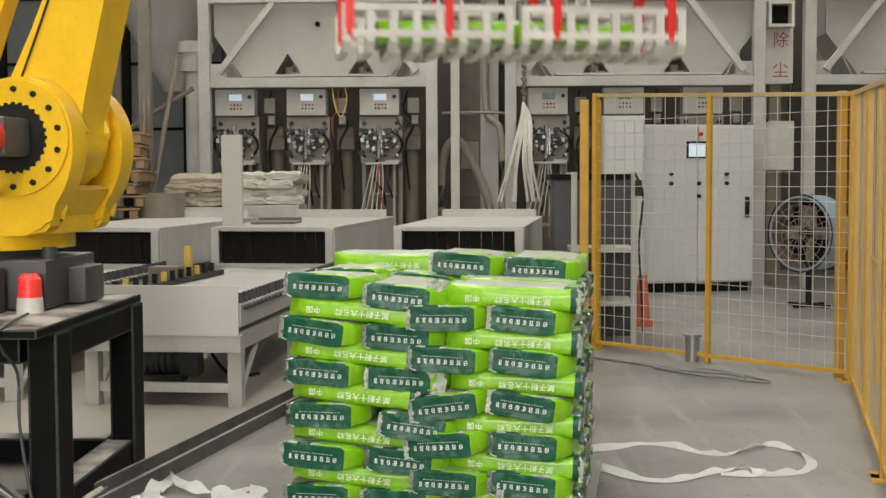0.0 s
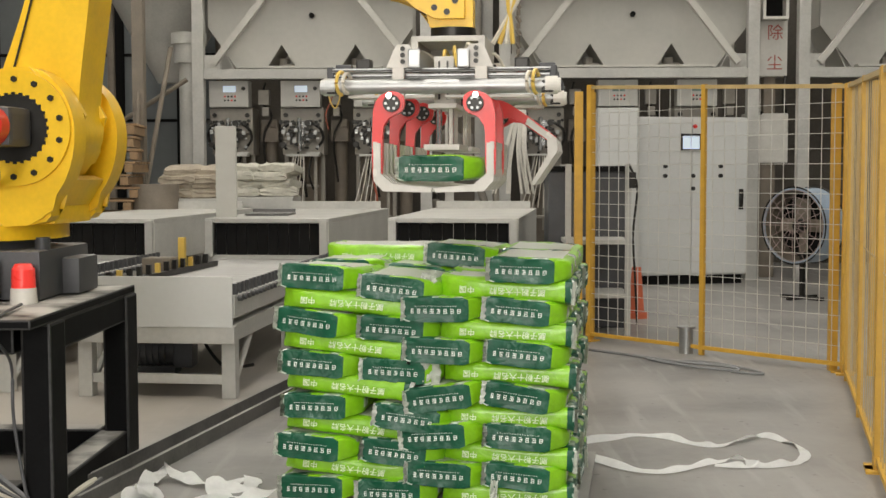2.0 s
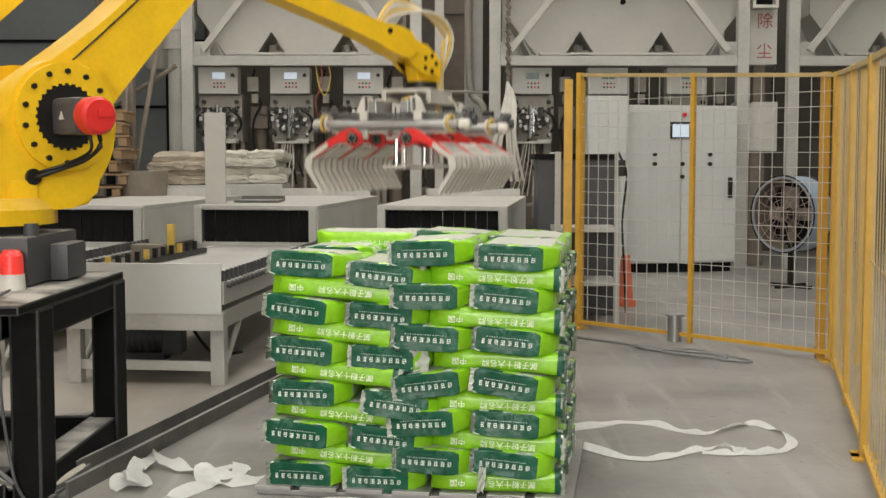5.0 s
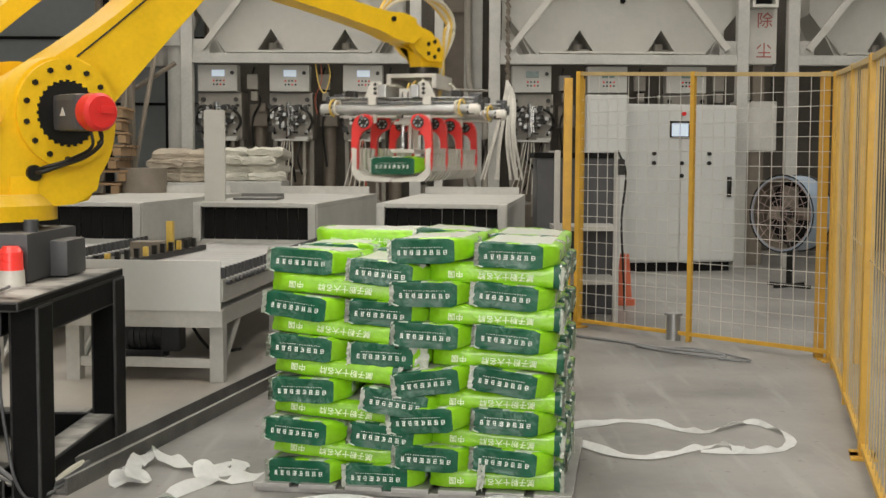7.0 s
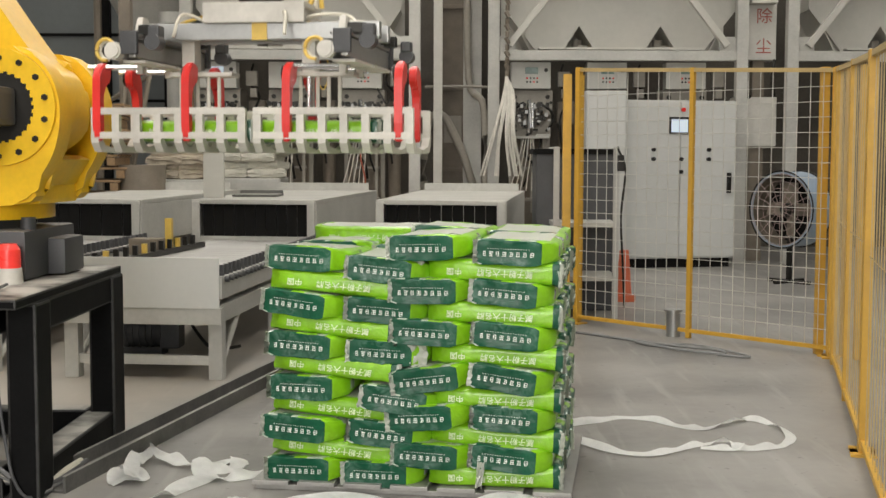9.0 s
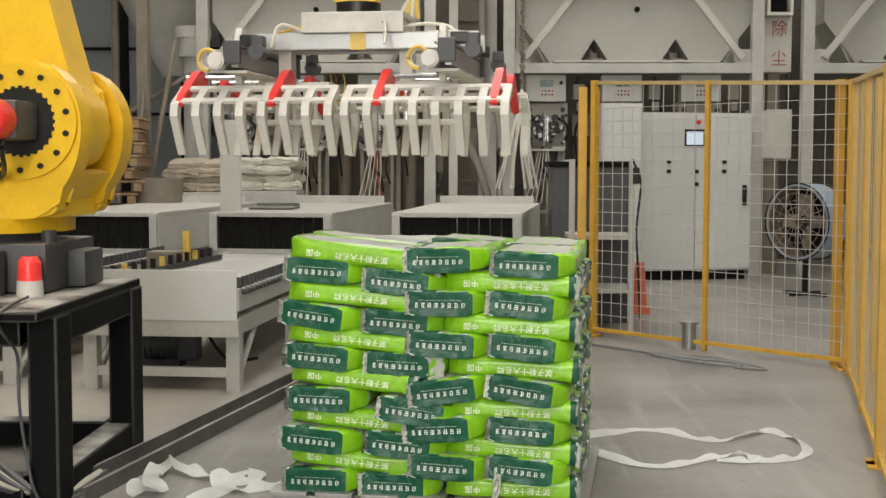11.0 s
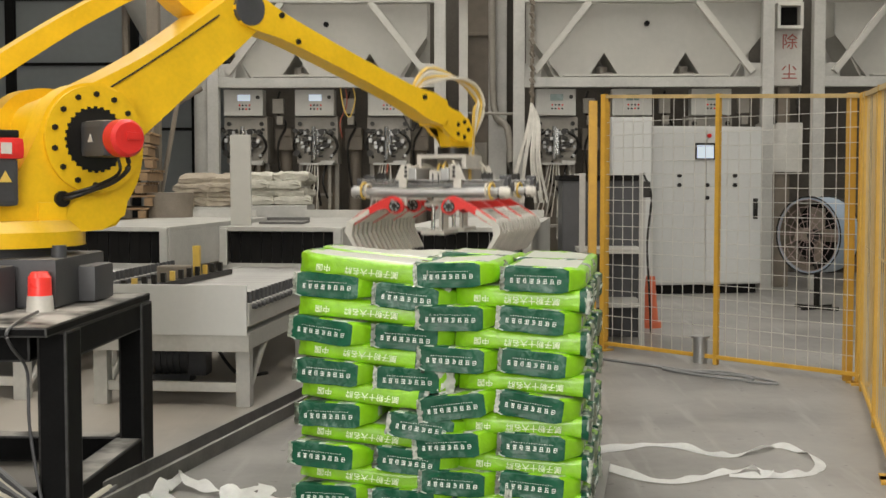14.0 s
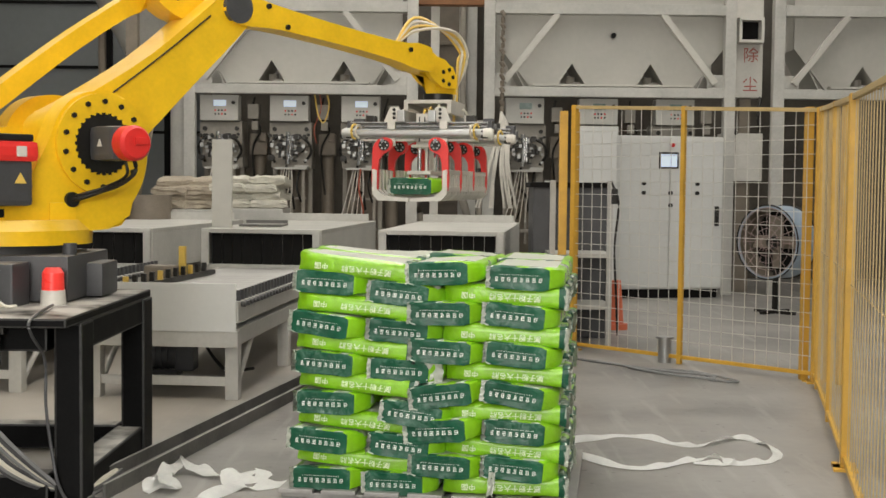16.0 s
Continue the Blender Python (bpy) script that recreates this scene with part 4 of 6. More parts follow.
# ---- steel rail on the floor ----
ra, rb = Vector((-1.515, 3.0, 0)), Vector((-0.635, 7.4, 0))
rd = rb - ra
rl = thing("floor_rail", Matrix.Translation(ra) @ rd.to_track_quat("Y", "Z").to_matrix().to_4x4(), "dusty dark steel channel lying open side up on the floor", "rail")
part("web", boxes([((-0.075, rd.length / 2, 0.006), (0.14, rd.length, 0.012))], 0.003), M_RAIL, rl)
for x in (-0.006, -0.15):
    part("flange", boxes([((x, rd.length / 2, 0.036), (0.012, rd.length, 0.072))], 0.002), M_RAIL, rl)
    part("worn_lip", boxes([((x, rd.length / 2, 0.0735), (0.013, rd.length, 0.003))]), M_ROLLER, rl, "pale upper edge")


# ---- webbing slings on the floor ----
def ribbon(name, pts, w, label):
    bm = B()
    pts = [Vector(p) for p in pts]
    ext = [pts[0] * 2 - pts[1], *pts, pts[-1] * 2 - pts[-2]]
    line = []
    for i in range(1, len(ext) - 2):
        p0, p1, p2, p3 = ext[i - 1:i + 3]
        for k in range(8):
            t = k / 8
            line.append(0.5 * (2 * p1 + (p2 - p0) * t + (2 * p0 - 5 * p1 + 4 * p2 - p3) * t * t + (3 * p1 - p0 - 3 * p2 + p3) * t ** 3))
    line.append(pts[-1])
    rows = []
    for i, p in enumerate(line):
        d = (line[min(i + 1, len(line) - 1)] - line[max(i - 1, 0)])
        s = Vector((-d.y, d.x, 0)).normalized()
        tw = noise.noise(Vector((i * 0.13, w * 9, 2.0)))
        s = (s * math.cos(tw * 1.1) + Vector((0, 0, 1)) * math.sin(tw * 1.1)) * w / 2
        base = p + Vector((0, 0, abs(s.z) + 0.004))
        rows.append([bm.verts.new(base - s), bm.verts.new(base + s)])
    for a, b in zip(rows, rows[1:]):
        bm.faces.new((a[0], a[1], b[1], b[0]))
    bmesh.ops.solidify(bm, geom=list(bm.faces), thickness=0.005)
    return tagged(link(name, bm, M_SLING, smooth=True), label, "sling", "webbing slings")


RIGHT_STRAND = ((0.62, 4.3), (0.74, 4.38), (0.88, 4.46), (1.02, 4.57), (1.17, 4.52), (1.29, 4.38), (1.40, 4.30), (1.57, 4.42), (1.72, 4.54), (1.82, 4.36), (1.83, 4.13), (1.74, 3.94), (1.6, 3.86), (1.47, 3.86))
LEFT_STRAND = ((0.62, 4.1), (0.75, 3.96), (0.86, 3.80), (0.98, 3.72), (1.09, 3.73), (1.22, 3.84), (1.34, 3.93), (1.45, 3.98), (1.52, 3.9), (1.46, 3.83), (1.32, 3.86))
ribbon("webbing_sling", [(x, y, 0) for x, y in RIGHT_STRAND], 0.055, "flat white webbing sling looped on the concrete floor")
ribbon("webbing_sling", [(x, y, 0.004) for x, y in LEFT_STRAND], 0.05, "flat white webbing sling looped on the concrete floor")
ribbon("webbing_sling", [(-1.31, 3.13, 0), (-1.36, 3.22, 0), (-1.33, 3.31, 0), (-1.26, 3.24, 0), (-1.27, 3.14, 0.02), (-1.32, 3.3, 0.03), (-1.33, 3.46, 0.02), (-1.3, 3.6, 0.03), (-1.2, 3.53, 0.02), (-1.08, 3.45, 0), (-0.98, 3.5, 0), (-0.9, 3.58, 0), (-0.87, 3.48, 0), (-0.93, 3.36, 0), (-1.02, 3.36, 0.01), (-0.94, 3.24, 0), (-0.82, 3.26, 0), (-0.68, 3.42, 0)], 0.085, "crumpled white webbing sling lying on the concrete")
ribbon("webbing_sling", [(-1.12, 2.9, 0), (-1.05, 3.03, 0), (-0.98, 3.18, 0), (-0.95, 3.26, 0.008)], 0.07, "white webbing sling end lying on the concrete")
ribbon("webbing_sling", [(-0.8, 2.86, 0), (-0.5, 2.84, 0), (-0.3, 2.9, 0), (-0.1, 2.82, 0), (0.2, 2.8, 0), (0.42, 2.9, 0.02), (0.6, 2.78, 0)], 0.07, "white webbing sling end under the bag stack")

# ---- robot stand ----
def worn(items, bev):
    """Bevelled bars whose edges are rubbed to bare steel."""
    bm = boxes(items, bev)
    bm.normal_update()
    for f in bm.faces:
        if max(abs(c) for c in f.normal) < 0.99:
            f.material_index = 1
    return bm


stand = thing("robot_stand", axis(-2.135, 3.53, 0, 0), "black welded box-steel robot stand with dusty top", "stand")
TX, TY, TZ = 0.55, 0.66, 0.86
part("top_plate", worn([((0, -0.11, TZ - 0.02), (2 * TX, 2 * TY + 0.22, 0.04))], 0.008), (M_BLACK, M_WORN), stand)
for sx in (-1, 1):
    for sy in (-1, 1):
        part("leg", worn([((sx * (TX - 0.055), sy * (TY - 0.085), (TZ - 0.04) / 2), (0.125, 0.19, TZ - 0.04))], 0.012), (M_BLACK, M_WORN), stand)
    for z in (TZ - 0.105, 0.075):
        part("side_beam", worn([((sx * (TX - 0.075), 0, z), (0.14, 2 * TY - 0.3, 0.13))], 0.01), (M_BLACK, M_WORN), stand)
for sy in (-1, 1):
    for z in (TZ - 0.105, 0.075):
        part("cross_beam", worn([((0, sy * (TY - 0.075), z), (2 * TX - 0.3, 0.14, 0.13))], 0.01), (M_BLACK, M_WORN), stand)

bcn = thing("beacon_lamp", pose(-1.83, 3.27, TZ), "red warning beacon on a white base", "beacon")
bm = B()
cyl(bm, (0, 0, 0), (0, 0, 0.07), 0.06, 0.055, n=24)
part("base", bm, M_WHITEP, bcn, "white plastic base", True)
bm = B()
cyl(bm, (0, 0, 0.07), (0, 0, 0.15), 0.052, 0.05, n=24)
cyl(bm, (0, 0, 0.15), (0, 0, 0.175), 0.05, 0.035, n=24)
part("lens", bm, M_RLAMP, bcn, "translucent red lens", True)

bundlec = thing("cable_bundle", None, "grey and white cables hanging down beside the robot stand", "cables")
rc = random.Random(31)
for k in range(8):
    bm = B()
    o, u = 0.02 * k, rc.uniform(-0.02, 0.02)
    tube(bm, [(-2.5, 2.72, 0.9 + o), (-2.12, 2.74, 0.6 - o), (-1.95 - o * 0.3, 2.76 + u, 0.41 - o * 0.9), (-1.85 - o * 0.3, 2.79 + u, 0.29 - o * 0.9), (-1.74 - o * 0.2, 2.85 + o * 0.3, 0.15 - o * 0.5), (-1.64, 2.9 + o * 0.6, 0.05 + 0.008 * (k % 3)), (-1.59 + u, 3.02 + o * 0.3, 0.024 + 0.012 * (k % 3)), (-1.56 + u * 0.6, 3.3 + o, 0.026 + 0.01 * (k % 3))], 0.009 + 0.003 * (k % 2), 6)
    part("cable", bm, (M_CABLE, M_GREYB, M_CLEARH)[k % 3], bundlec)
bm = B()
tube(bm, [(-1.78, 3.1, 0.875), (-1.735, 2.75, 0.872), (-1.73, 2.615, 0.845), (-1.728, 2.66, 0.78), (-1.735, 2.84, 0.66), (-1.73, 2.84, 0.45), (-1.70, 2.835, 0.23), (-1.67, 2.83, 0.1), (-1.62, 2.85, 0.025), (-1.56, 2.98, 0.026)], 0.007, 6)
part("cable", bm, M_GREYB, bundlec)
af = thing("air_filter", pose(-1.95, 2.84, 0.78), "black and silver air filter hanging on the stand", "air filter")
part("bracket", boxes([((0, 0.01, 0.03), (0.08, 0.05, 0.08))], 0.006), M_BOLT, af)
bm = B()
cyl(bm, (0, -0.02, -0.14), (0, -0.02, 0.0), 0.03, n=16)
cyl(bm, (0, -0.02, -0.16), (0, -0.02, -0.14), 0.018, 0.03, n=16)
part("bowl", bm, M_CHROME, af, "silver filter bowl", True)
jb = thing("junction_box", axis(-2.13, 3.13, TZ, 4), "dark connector box with white plugs on the stand", "junction box")
part("housing", boxes([((0, 0.08, 0.1), (0.34, 0.2, 0.2))], 0.012), M_GREYB, jb)
part("plug_strip", boxes([((0.0, -0.03, 0.165), (0.22, 0.02, 0.03))], 0.004), M_WHITEP, jb)
for k in range(4):
    bm = B()
    tube(bm, [(-0.08 + 0.05 * k, -0.03, 0.15), (-0.1 + 0.06 * k, -0.09, 0.1), (-0.05 + 0.07 * k, -0.1, 0.02), (0.02 + 0.06 * k, -0.05, 0.012)], 0.008, 6)
    part("lead", bm, M_CLEARH, jb)

# ---- powder bags ----
BL, BW, BH, PITCH = 0.56, 0.35, 0.0935, 0.0882


def bag_body(seed):
    """A filled film bag: long axis y, origin under its middle. Its folded ends are flat panels, narrower than
    the belly on one side. Slots: 0 lime, 1 dark green, 2 white film, 3 creased clear film with painted glints."""
    bm = B()
    n, W, H = 32, BW / 2, BH
    secs = ((-1.0, -0.98, 0.60, -0.08, 1.02, 14), (-0.965, -1.0, 0.66, -0.05, 1.07, 10), (-0.88, -1.0, 0.84, 0.0, 1.06, 7), (-0.76, -1.0, 0.98, 0.0, 1.05, 5), (-0.5, -1.0, 1.0, 0.0, 1.06, 4.5), (-0.25, -1.0, 1.0, 0.0, 1.06, 4.5))
    secs = secs + ((0.0, -1.0, 1.0, 0.0, 1.06, 4.5),) + tuple((-y, -xr, -xl, zb, zt, e) for y, xl, xr, zb, zt, e in secs[::-1])
    rings = []
    for y, xl, xr, zb, zt, e in secs:
        ring = []
        for k in range(n):
            an = 2 * math.pi * (k + 0.5) / n
            c, si = math.cos(an), math.sin(an)
            q = (abs(c) ** e + abs(si) ** e) ** (-1 / e)
            x, z = (xl + xr) / 2 + (xr - xl) / 2 * c * q, (zb + zt) / 2 + (zt - zb) / 2 * si * q
            n1 = noise.noise(Vector((x * 1.6 + seed * 3.1, y * 1.9, z)))
            n2 = noise.noise(Vector((x * 4 + seed * 1.3, y * 7, z * 3 + seed)))
            soft = 1 - 0.6 * abs(y) ** 8
            ring.append(bm.verts.new((x * W + 0.004 * n1 * soft, y * BL / 2 + 0.006 * n2 * (1 if abs(y) > 0.9 else 0.3), (z + (0.06 * n1 + 0.05 * n2) * soft) * H)))
        rings.append(ring)
    for r0, r1 in zip(rings, rings[1:]):
        for k in range(n):
            f = bm.faces.new((r0[k], r0[(k + 1) % n], r1[(k + 1) % n], r1[k]))
            f.normal_update()
            c, m = f.calc_center_median(), f.normal
            y, x = c.y / (BL / 2), c.x / W
            spot = noise.noise(Vector((c.x * 22 + seed * 5, c.y * 30, c.z * 22)))
            si = math.sin(2 * math.pi * (k + 1) / n)
            co2 = math.cos(2 * math.pi * (k + 1) / n)
            if si > 0.72:
                f.material_index = (3 if spot > 0.12 else 1 if x * (1 if y < 0 else -1) < -0.25 else 0) if abs(y) > 0.82 else 0 if abs(x) > 0.94 else 2
            elif si < -0.72:
                f.material_index = 1 if abs(y) > 0.9 else 0 if abs(x) > 0.7 else 2
            elif co2 < 0:
                f.material_index = (3 if spot > -0.05 else 1) if y < -0.95 else 1 if y < -0.86 else 0
            else:
                f.material_index = (3 if y > 0.96 else 0) if spot < 0.2 or abs(y) > 0.7 else 3
    for ring, sg in ((rings[0], -1), (rings[-1], 1)):
        mid = sum((v.co for v in ring), Vector()) / n
        prev = ring
        for q, dip in ((0.93, 0.0015), (0.55, -0.004)):
            cur = []
            for v in ring:
                p = mid.lerp(v.co, q)
                p.y = mid.y + sg * (dip + 0.004 * noise.noise(Vector((p.x * 20 + seed, p.z * 30, seed * 2.0))))
                cur.append(bm.verts.new(p))
            for k in range(n):
                bm.faces.new((prev[k], prev[(k + 1) % n], cur[(k + 1) % n], cur[k])).material_index = 1 if q < 0.9 or not (sg * ring[k].co.x > 0.85 * W) else 3
            prev = cur
        bm.faces.new(prev).material_index = 1
    return bm


def text_mesh(body, size, material=None):
    cu = bpy.data.curves.new("print", "FONT")
    cu.offset, cu.body, cu.size, cu.align_x, cu.align_y, cu.resolution_u, cu.extrude = 0.0004, body, size, "CENTER", "CENTER", 1, 0.0006
    cu.space_character = 1.08
    ob = new("print_source", cu)
    me = bpy.data.meshes.new_from_object(ob.evaluated_get(bpy.context.evaluated_depsgraph_get()))
    bpy.data.objects.remove(ob)
    bpy.data.curves.remove(cu)
    me.materials.clear()
    me.materials.append(material or M_TEXT)
    return me


SIDE_PRINT = text_mesh("\u817b\u5b50\u7c89\u5341\u5927\u540d\u724c", 0.032)
SIDE_PRINT2 = text_mesh("\u4e2d\u56fd", 0.032)


for ch, z in (("\u9664", 3.27), ("\u5c18", 2.87)):
    o = new("writing", text_mesh(ch, 0.22, M_DRED))
    o.parent = ban
    o.matrix_basis = pose(4.23, YM - 0.054, z, 90, 0, 0)


def end_print():
    """A row of illegible white characters as clusters of thin bars, with a dotted line over it."""
    bm = B()
    r = random.Random(3)
    for k in range(8):
        x = -0.098 + 0.028 * k
        for z in (-0.008, 0.0, 0.008):
            box(bm, (x + r.uniform(-0.002, 0.002), 0, z), (r.uniform(0.010, 0.018), 0.0016, 0.0026))
        for dx in (r.uniform(-0.007, -0.003), r.uniform(0.001, 0.006)):
            box(bm, (x + dx, 0.0002, r.uniform(-0.002, 0.002)), (0.0024, 0.0016, r.uniform(0.012, 0.02)))
    for k in range(17):
        box(bm, (-0.085 + 0.0105 * k, 0, -0.021), (0.005, 0.0016, 0.002))
    return bm


def seam(seed):
    """A crinkled heat-sealed fin standing off one end corner, ragged along its free edge."""
    bm = B()
    r = random.Random(seed)
    a = []
    for k in range(11):
        z = BH * (-0.02 + 1.04 * k / 10)
        a.append([bm.verts.new(p) for p in ((-BW * 0.485, -BL * 0.485, z), (-BW * 0.5 + r.uniform(-0.006, 0.0), -BL * 0.5 - 0.006 + r.uniform(-0.004, 0.0), z), (-BW * 0.475 + r.uniform(-0.016, 0.014), -BL * 0.5 - 0.009 + r.uniform(-0.006, 0.003), z))])
    for p, q in zip(a, a[1:]):
        bm.faces.new((p[0], p[1], q[1], q[0]))
        bm.faces.new((p[1], p[2], q[2], q[1]))
    bmesh.ops.solidify(bm, geom=list(bm.faces), thickness=0.0015)
    return bm


def make_bag(seed):
    b = link("powder_bag", bag_body(seed), (M_LIME, M_DGREEN, M_WHITEF, M_FILM_GLINT), smooth=True)
    tagged(b, "lime and dark green film bag of putty powder on the stack", "powder bag", "stacked powder bags")
    bm = end_print()
    bmesh.ops.rotate(bm, verts=bm.verts, cent=(0, 0, 0), matrix=Matrix.Rotation(radians(180), 3, "Y"))
    bmesh.ops.translate(bm, verts=bm.verts, vec=(-0.033, -BL / 2 - 0.0045, BH * 0.42))
    part("end_print", bm, M_PRINT, b, "row of small white bars")
    bm = end_print()
    bmesh.ops.rotate(bm, verts=bm.verts, cent=(0, 0, 0), matrix=Matrix.Rotation(radians(180), 3, "Y"))
    bmesh.ops.translate(bm, verts=bm.verts, vec=(0.033, BL / 2 + 0.0045, BH * 0.42))
    part("end_print", bm, M_PRINT, b, "row of small white bars")
    part("seam_flap", seam(seed), M_WHITEF, b, "crinkled pale film seam")
    for me, x in ((SIDE_PRINT, 0.05), (SIDE_PRINT2, -0.16)):
        o = new("side_print", me)
        o.parent = b
        # on the long side that faces -x of the bag, standing on its head
        o.matrix_basis = Matrix.Translation((-BW / 2 - 0.0042, -x, BH * 0.47)) @ Matrix(((0, 0, -1, 0), (1, 0, 0, 0), (0, -1, 0, 0), (0, 0, 0, 1)))
    return b


SH = 8.0
SF = Vector((-0.07, 3.0, 0.045))          # middle of the stack's front face, at the pallet's top
STACK = axis(SF.x, SF.y, SF.z, SH)
W2 = BL + 2 * BW


def bag_place(layer, slot, depth):
    """Pose of a bag in the stack. slot: 'l' lengthwise, 'a' 'b' end-on. depth counts from the front."""
    even = layer % 2 == 0
    x = {"l": 0.35 if even else -0.335, "a": -0.452 if even else 0.075, "b": -0.108 if even else 0.43}[slot]
    # the stack has settled towards one side
    z = PITCH * layer - 0.034 * (x + 0.47) * min(1, 0.25 + layer / 6)
    if slot == "l":
        return Matrix.Translation((x, 0.205 + 0.365 * depth, z)) @ pose(0, 0, 0, 0, 0, 90)
    return Matrix.Translation((x, BL * (0.5 + depth) + 0.01, z))


kinds = [make_bag(k) for k in range(4)]
used = set()
r5 = random.Random(21)
MOVING = {(11, "a", 0), (11, "b", 0), (11, "l", 0), (11, "l", 1)}
movers = {}
# how far single bags have slipped: x, y, z and turn about x, y, z
ODD = {
    (11, "l", 2): (0.0, 0.05, -0.022, 0, 0, 1), (10, "a", 0): (0, 0, 0.004, -2, 4, 0), (10, "b", 0): (0.0, 0.0, -0.018, 0, 5, 0), (10, "a", 1): (0, 0, 0.01, 0, 0, 0),
    (11, "a", 0): (0, 0, 0, 0, -2.5, 0), (11, "b", 0): (0, 0, 0, 0, 1.5, 0), (9, "a", 0): (0, 0, 0, 0, -1, 2), (8, "a", 0): (0, -0.01, 0, 0, 6, -3), (7, "b", 0): (0, 0, 0, 0, 5, 3),
    (5, "a", 0): (0.01, -0.03, -0.006, 0, -8, 3), (5, "b", 0): (0, -0.01, 0, 0, 7, 0), (4, "b", 0): (0.04, -0.02, -0.028, 2, 7, 6), (4, "a", 0): (0.01, 0, 0.002, 0, 1, 0),
    (3, "a", 0): (0.03, -0.02, -0.004, 0, -4, -4), (2, "b", 0): (0.01, 0, -0.008, 0, 5, 2), (6, "b", 0): (0.005, 0.0, -0.01, 0, 3, 0), (1, "a", 0): (0.03, 0.0, 0.0, 0, 1, 0),
}
for layer in range(12):
    for slot, n in (("l", 3), ("a", 2), ("b", 2)):
        for depth in range(n):
            key = (layer, slot, depth)
            k = r5.randrange(4)
            lean = (5.0 if layer % 2 else 2.0) if slot == "l" else 3.5
            j = ODD.get(key, (0, 0, -0.008 if slot == "b" and layer % 2 == 0 else 0, 0, 0 if layer == 0 else lean, 0))
            jit = pose(r5.uniform(-0.01, 0.01) + j[0], r5.uniform(-0.018, 0.012) + j[1], j[2], r5.uniform(-0.8, 0.8) + j[3], r5.uniform(-1, 1) * (layer > 0) + j[4], r5.uniform(-2.0, 2.0) + j[5])
            m = STACK @ bag_place(layer, slot, depth)
            m = Matrix.Translation(m.translation) @ (jit @ m.to_3x3().to_4x4())
            if k not in used:
                used.add(k)
                b = kinds[k]
                b.matrix_basis = m
            else:
                b = copy_thing(kinds[k], m)
            if key in MOVING:
                movers[key] = (b, m)
later = [copy_thing(kinds[k], pose(0, 0, 0)) for k in (1, 2)]
for b in (*later, *[movers[k][0] for k in MOVING]):
    b["label"] = "lime and dark green film powder bag set down by the gripper"

def torn_film(w, h, seed):
    """A crumpled scrap of white film."""
    bm = B()
    bmesh.ops.create_grid(bm, x_segments=9, y_segments=9, size=0.5)
    for v in bm.verts:
        q = Vector((v.co.x * 3 + seed, v.co.y * 3, seed * 1.7))
        v.co = (v.co.x * w * (1 + 0.3 * noise.noise(q * 1.3)), 0.03 * noise.noise(q) + 0.012 * noise.noise(q * 3), v.co.y * h * (1 + 0.3 * noise.noise(q * 1.1 + Vector((5, 0, 0)))))
    bmesh.ops.solidify(bm, geom=list(bm.faces), thickness=0.002)
    return bm


for k, (x, y, z, w, h, turn) in enumerate(((0.03, 0.03, 0.555, 0.085, 0.11, 8), (-0.09, 0.06, 0.46, 0.13, 0.07, 20), (0.02, 0.05, 0.95, 0.06, 0.05, -10), (0.3, -0.01, 0.06, 0.03, 0.11, 5))):
    tf = link("torn_film", torn_film(w, h, k + 1.0), M_WHITEF, smooth=True)
    tf.matrix_basis = STACK @ pose(x, y, z, 0, turn, 0)
    tagged(tf, "crumpled scrap of white film squeezed between the bags", "plastic film", "film scraps")

plt = thing("base_pallet", STACK, "low grey timber pallet under the bag stack", "pallet")
for k in range(7):
    part("deck_board", boxes([((-0.6 + 0.2 * k, 0.55, -0.012), (0.16, 1.12, 0.02))], 0.003), M_ROLLER, plt)
for y in (0.06, 0.55, 1.05):
    part("runner", boxes([((0, y, -0.0335), (1.34, 0.1, 0.022))], 0.003), M_ROLLER, plt)


# ---- palletising robot ----
RB = Vector((-2.22, 3.7, 0))
S0, SZ, L1, L2, RC, PF, PZ = 0.378, 1.63, 1.235, 1.545, 0.485, 0.23, 0.25
robot = thing("palletising_robot", Matrix.Translation(RB), "large yellow four-axis palletising robot arm", "robot arm")
bm = B()
box(bm, (0.05, 0, 0.975), (0.78, 0.72, 0.22), None, 0.02)
box(bm, (0.42, 0.1, 0.95), (0.2, 0.3, 0.17), None, 0.02)
cyl(bm, (0.4, -0.2, 1.08), (0.4, -0.2, 1.14), 0.035, n=12)
cyl(bm, (0, 0, 1.07), (0, 0, 1.13), 0.33, n=36)
part("base", bm, M_GREYB, robot, "dark grey cast base", True)


M_RUST = mat("dark_brown_steel", (0.07, 0.045, 0.022), 0.5, var=0.6, scale=12)


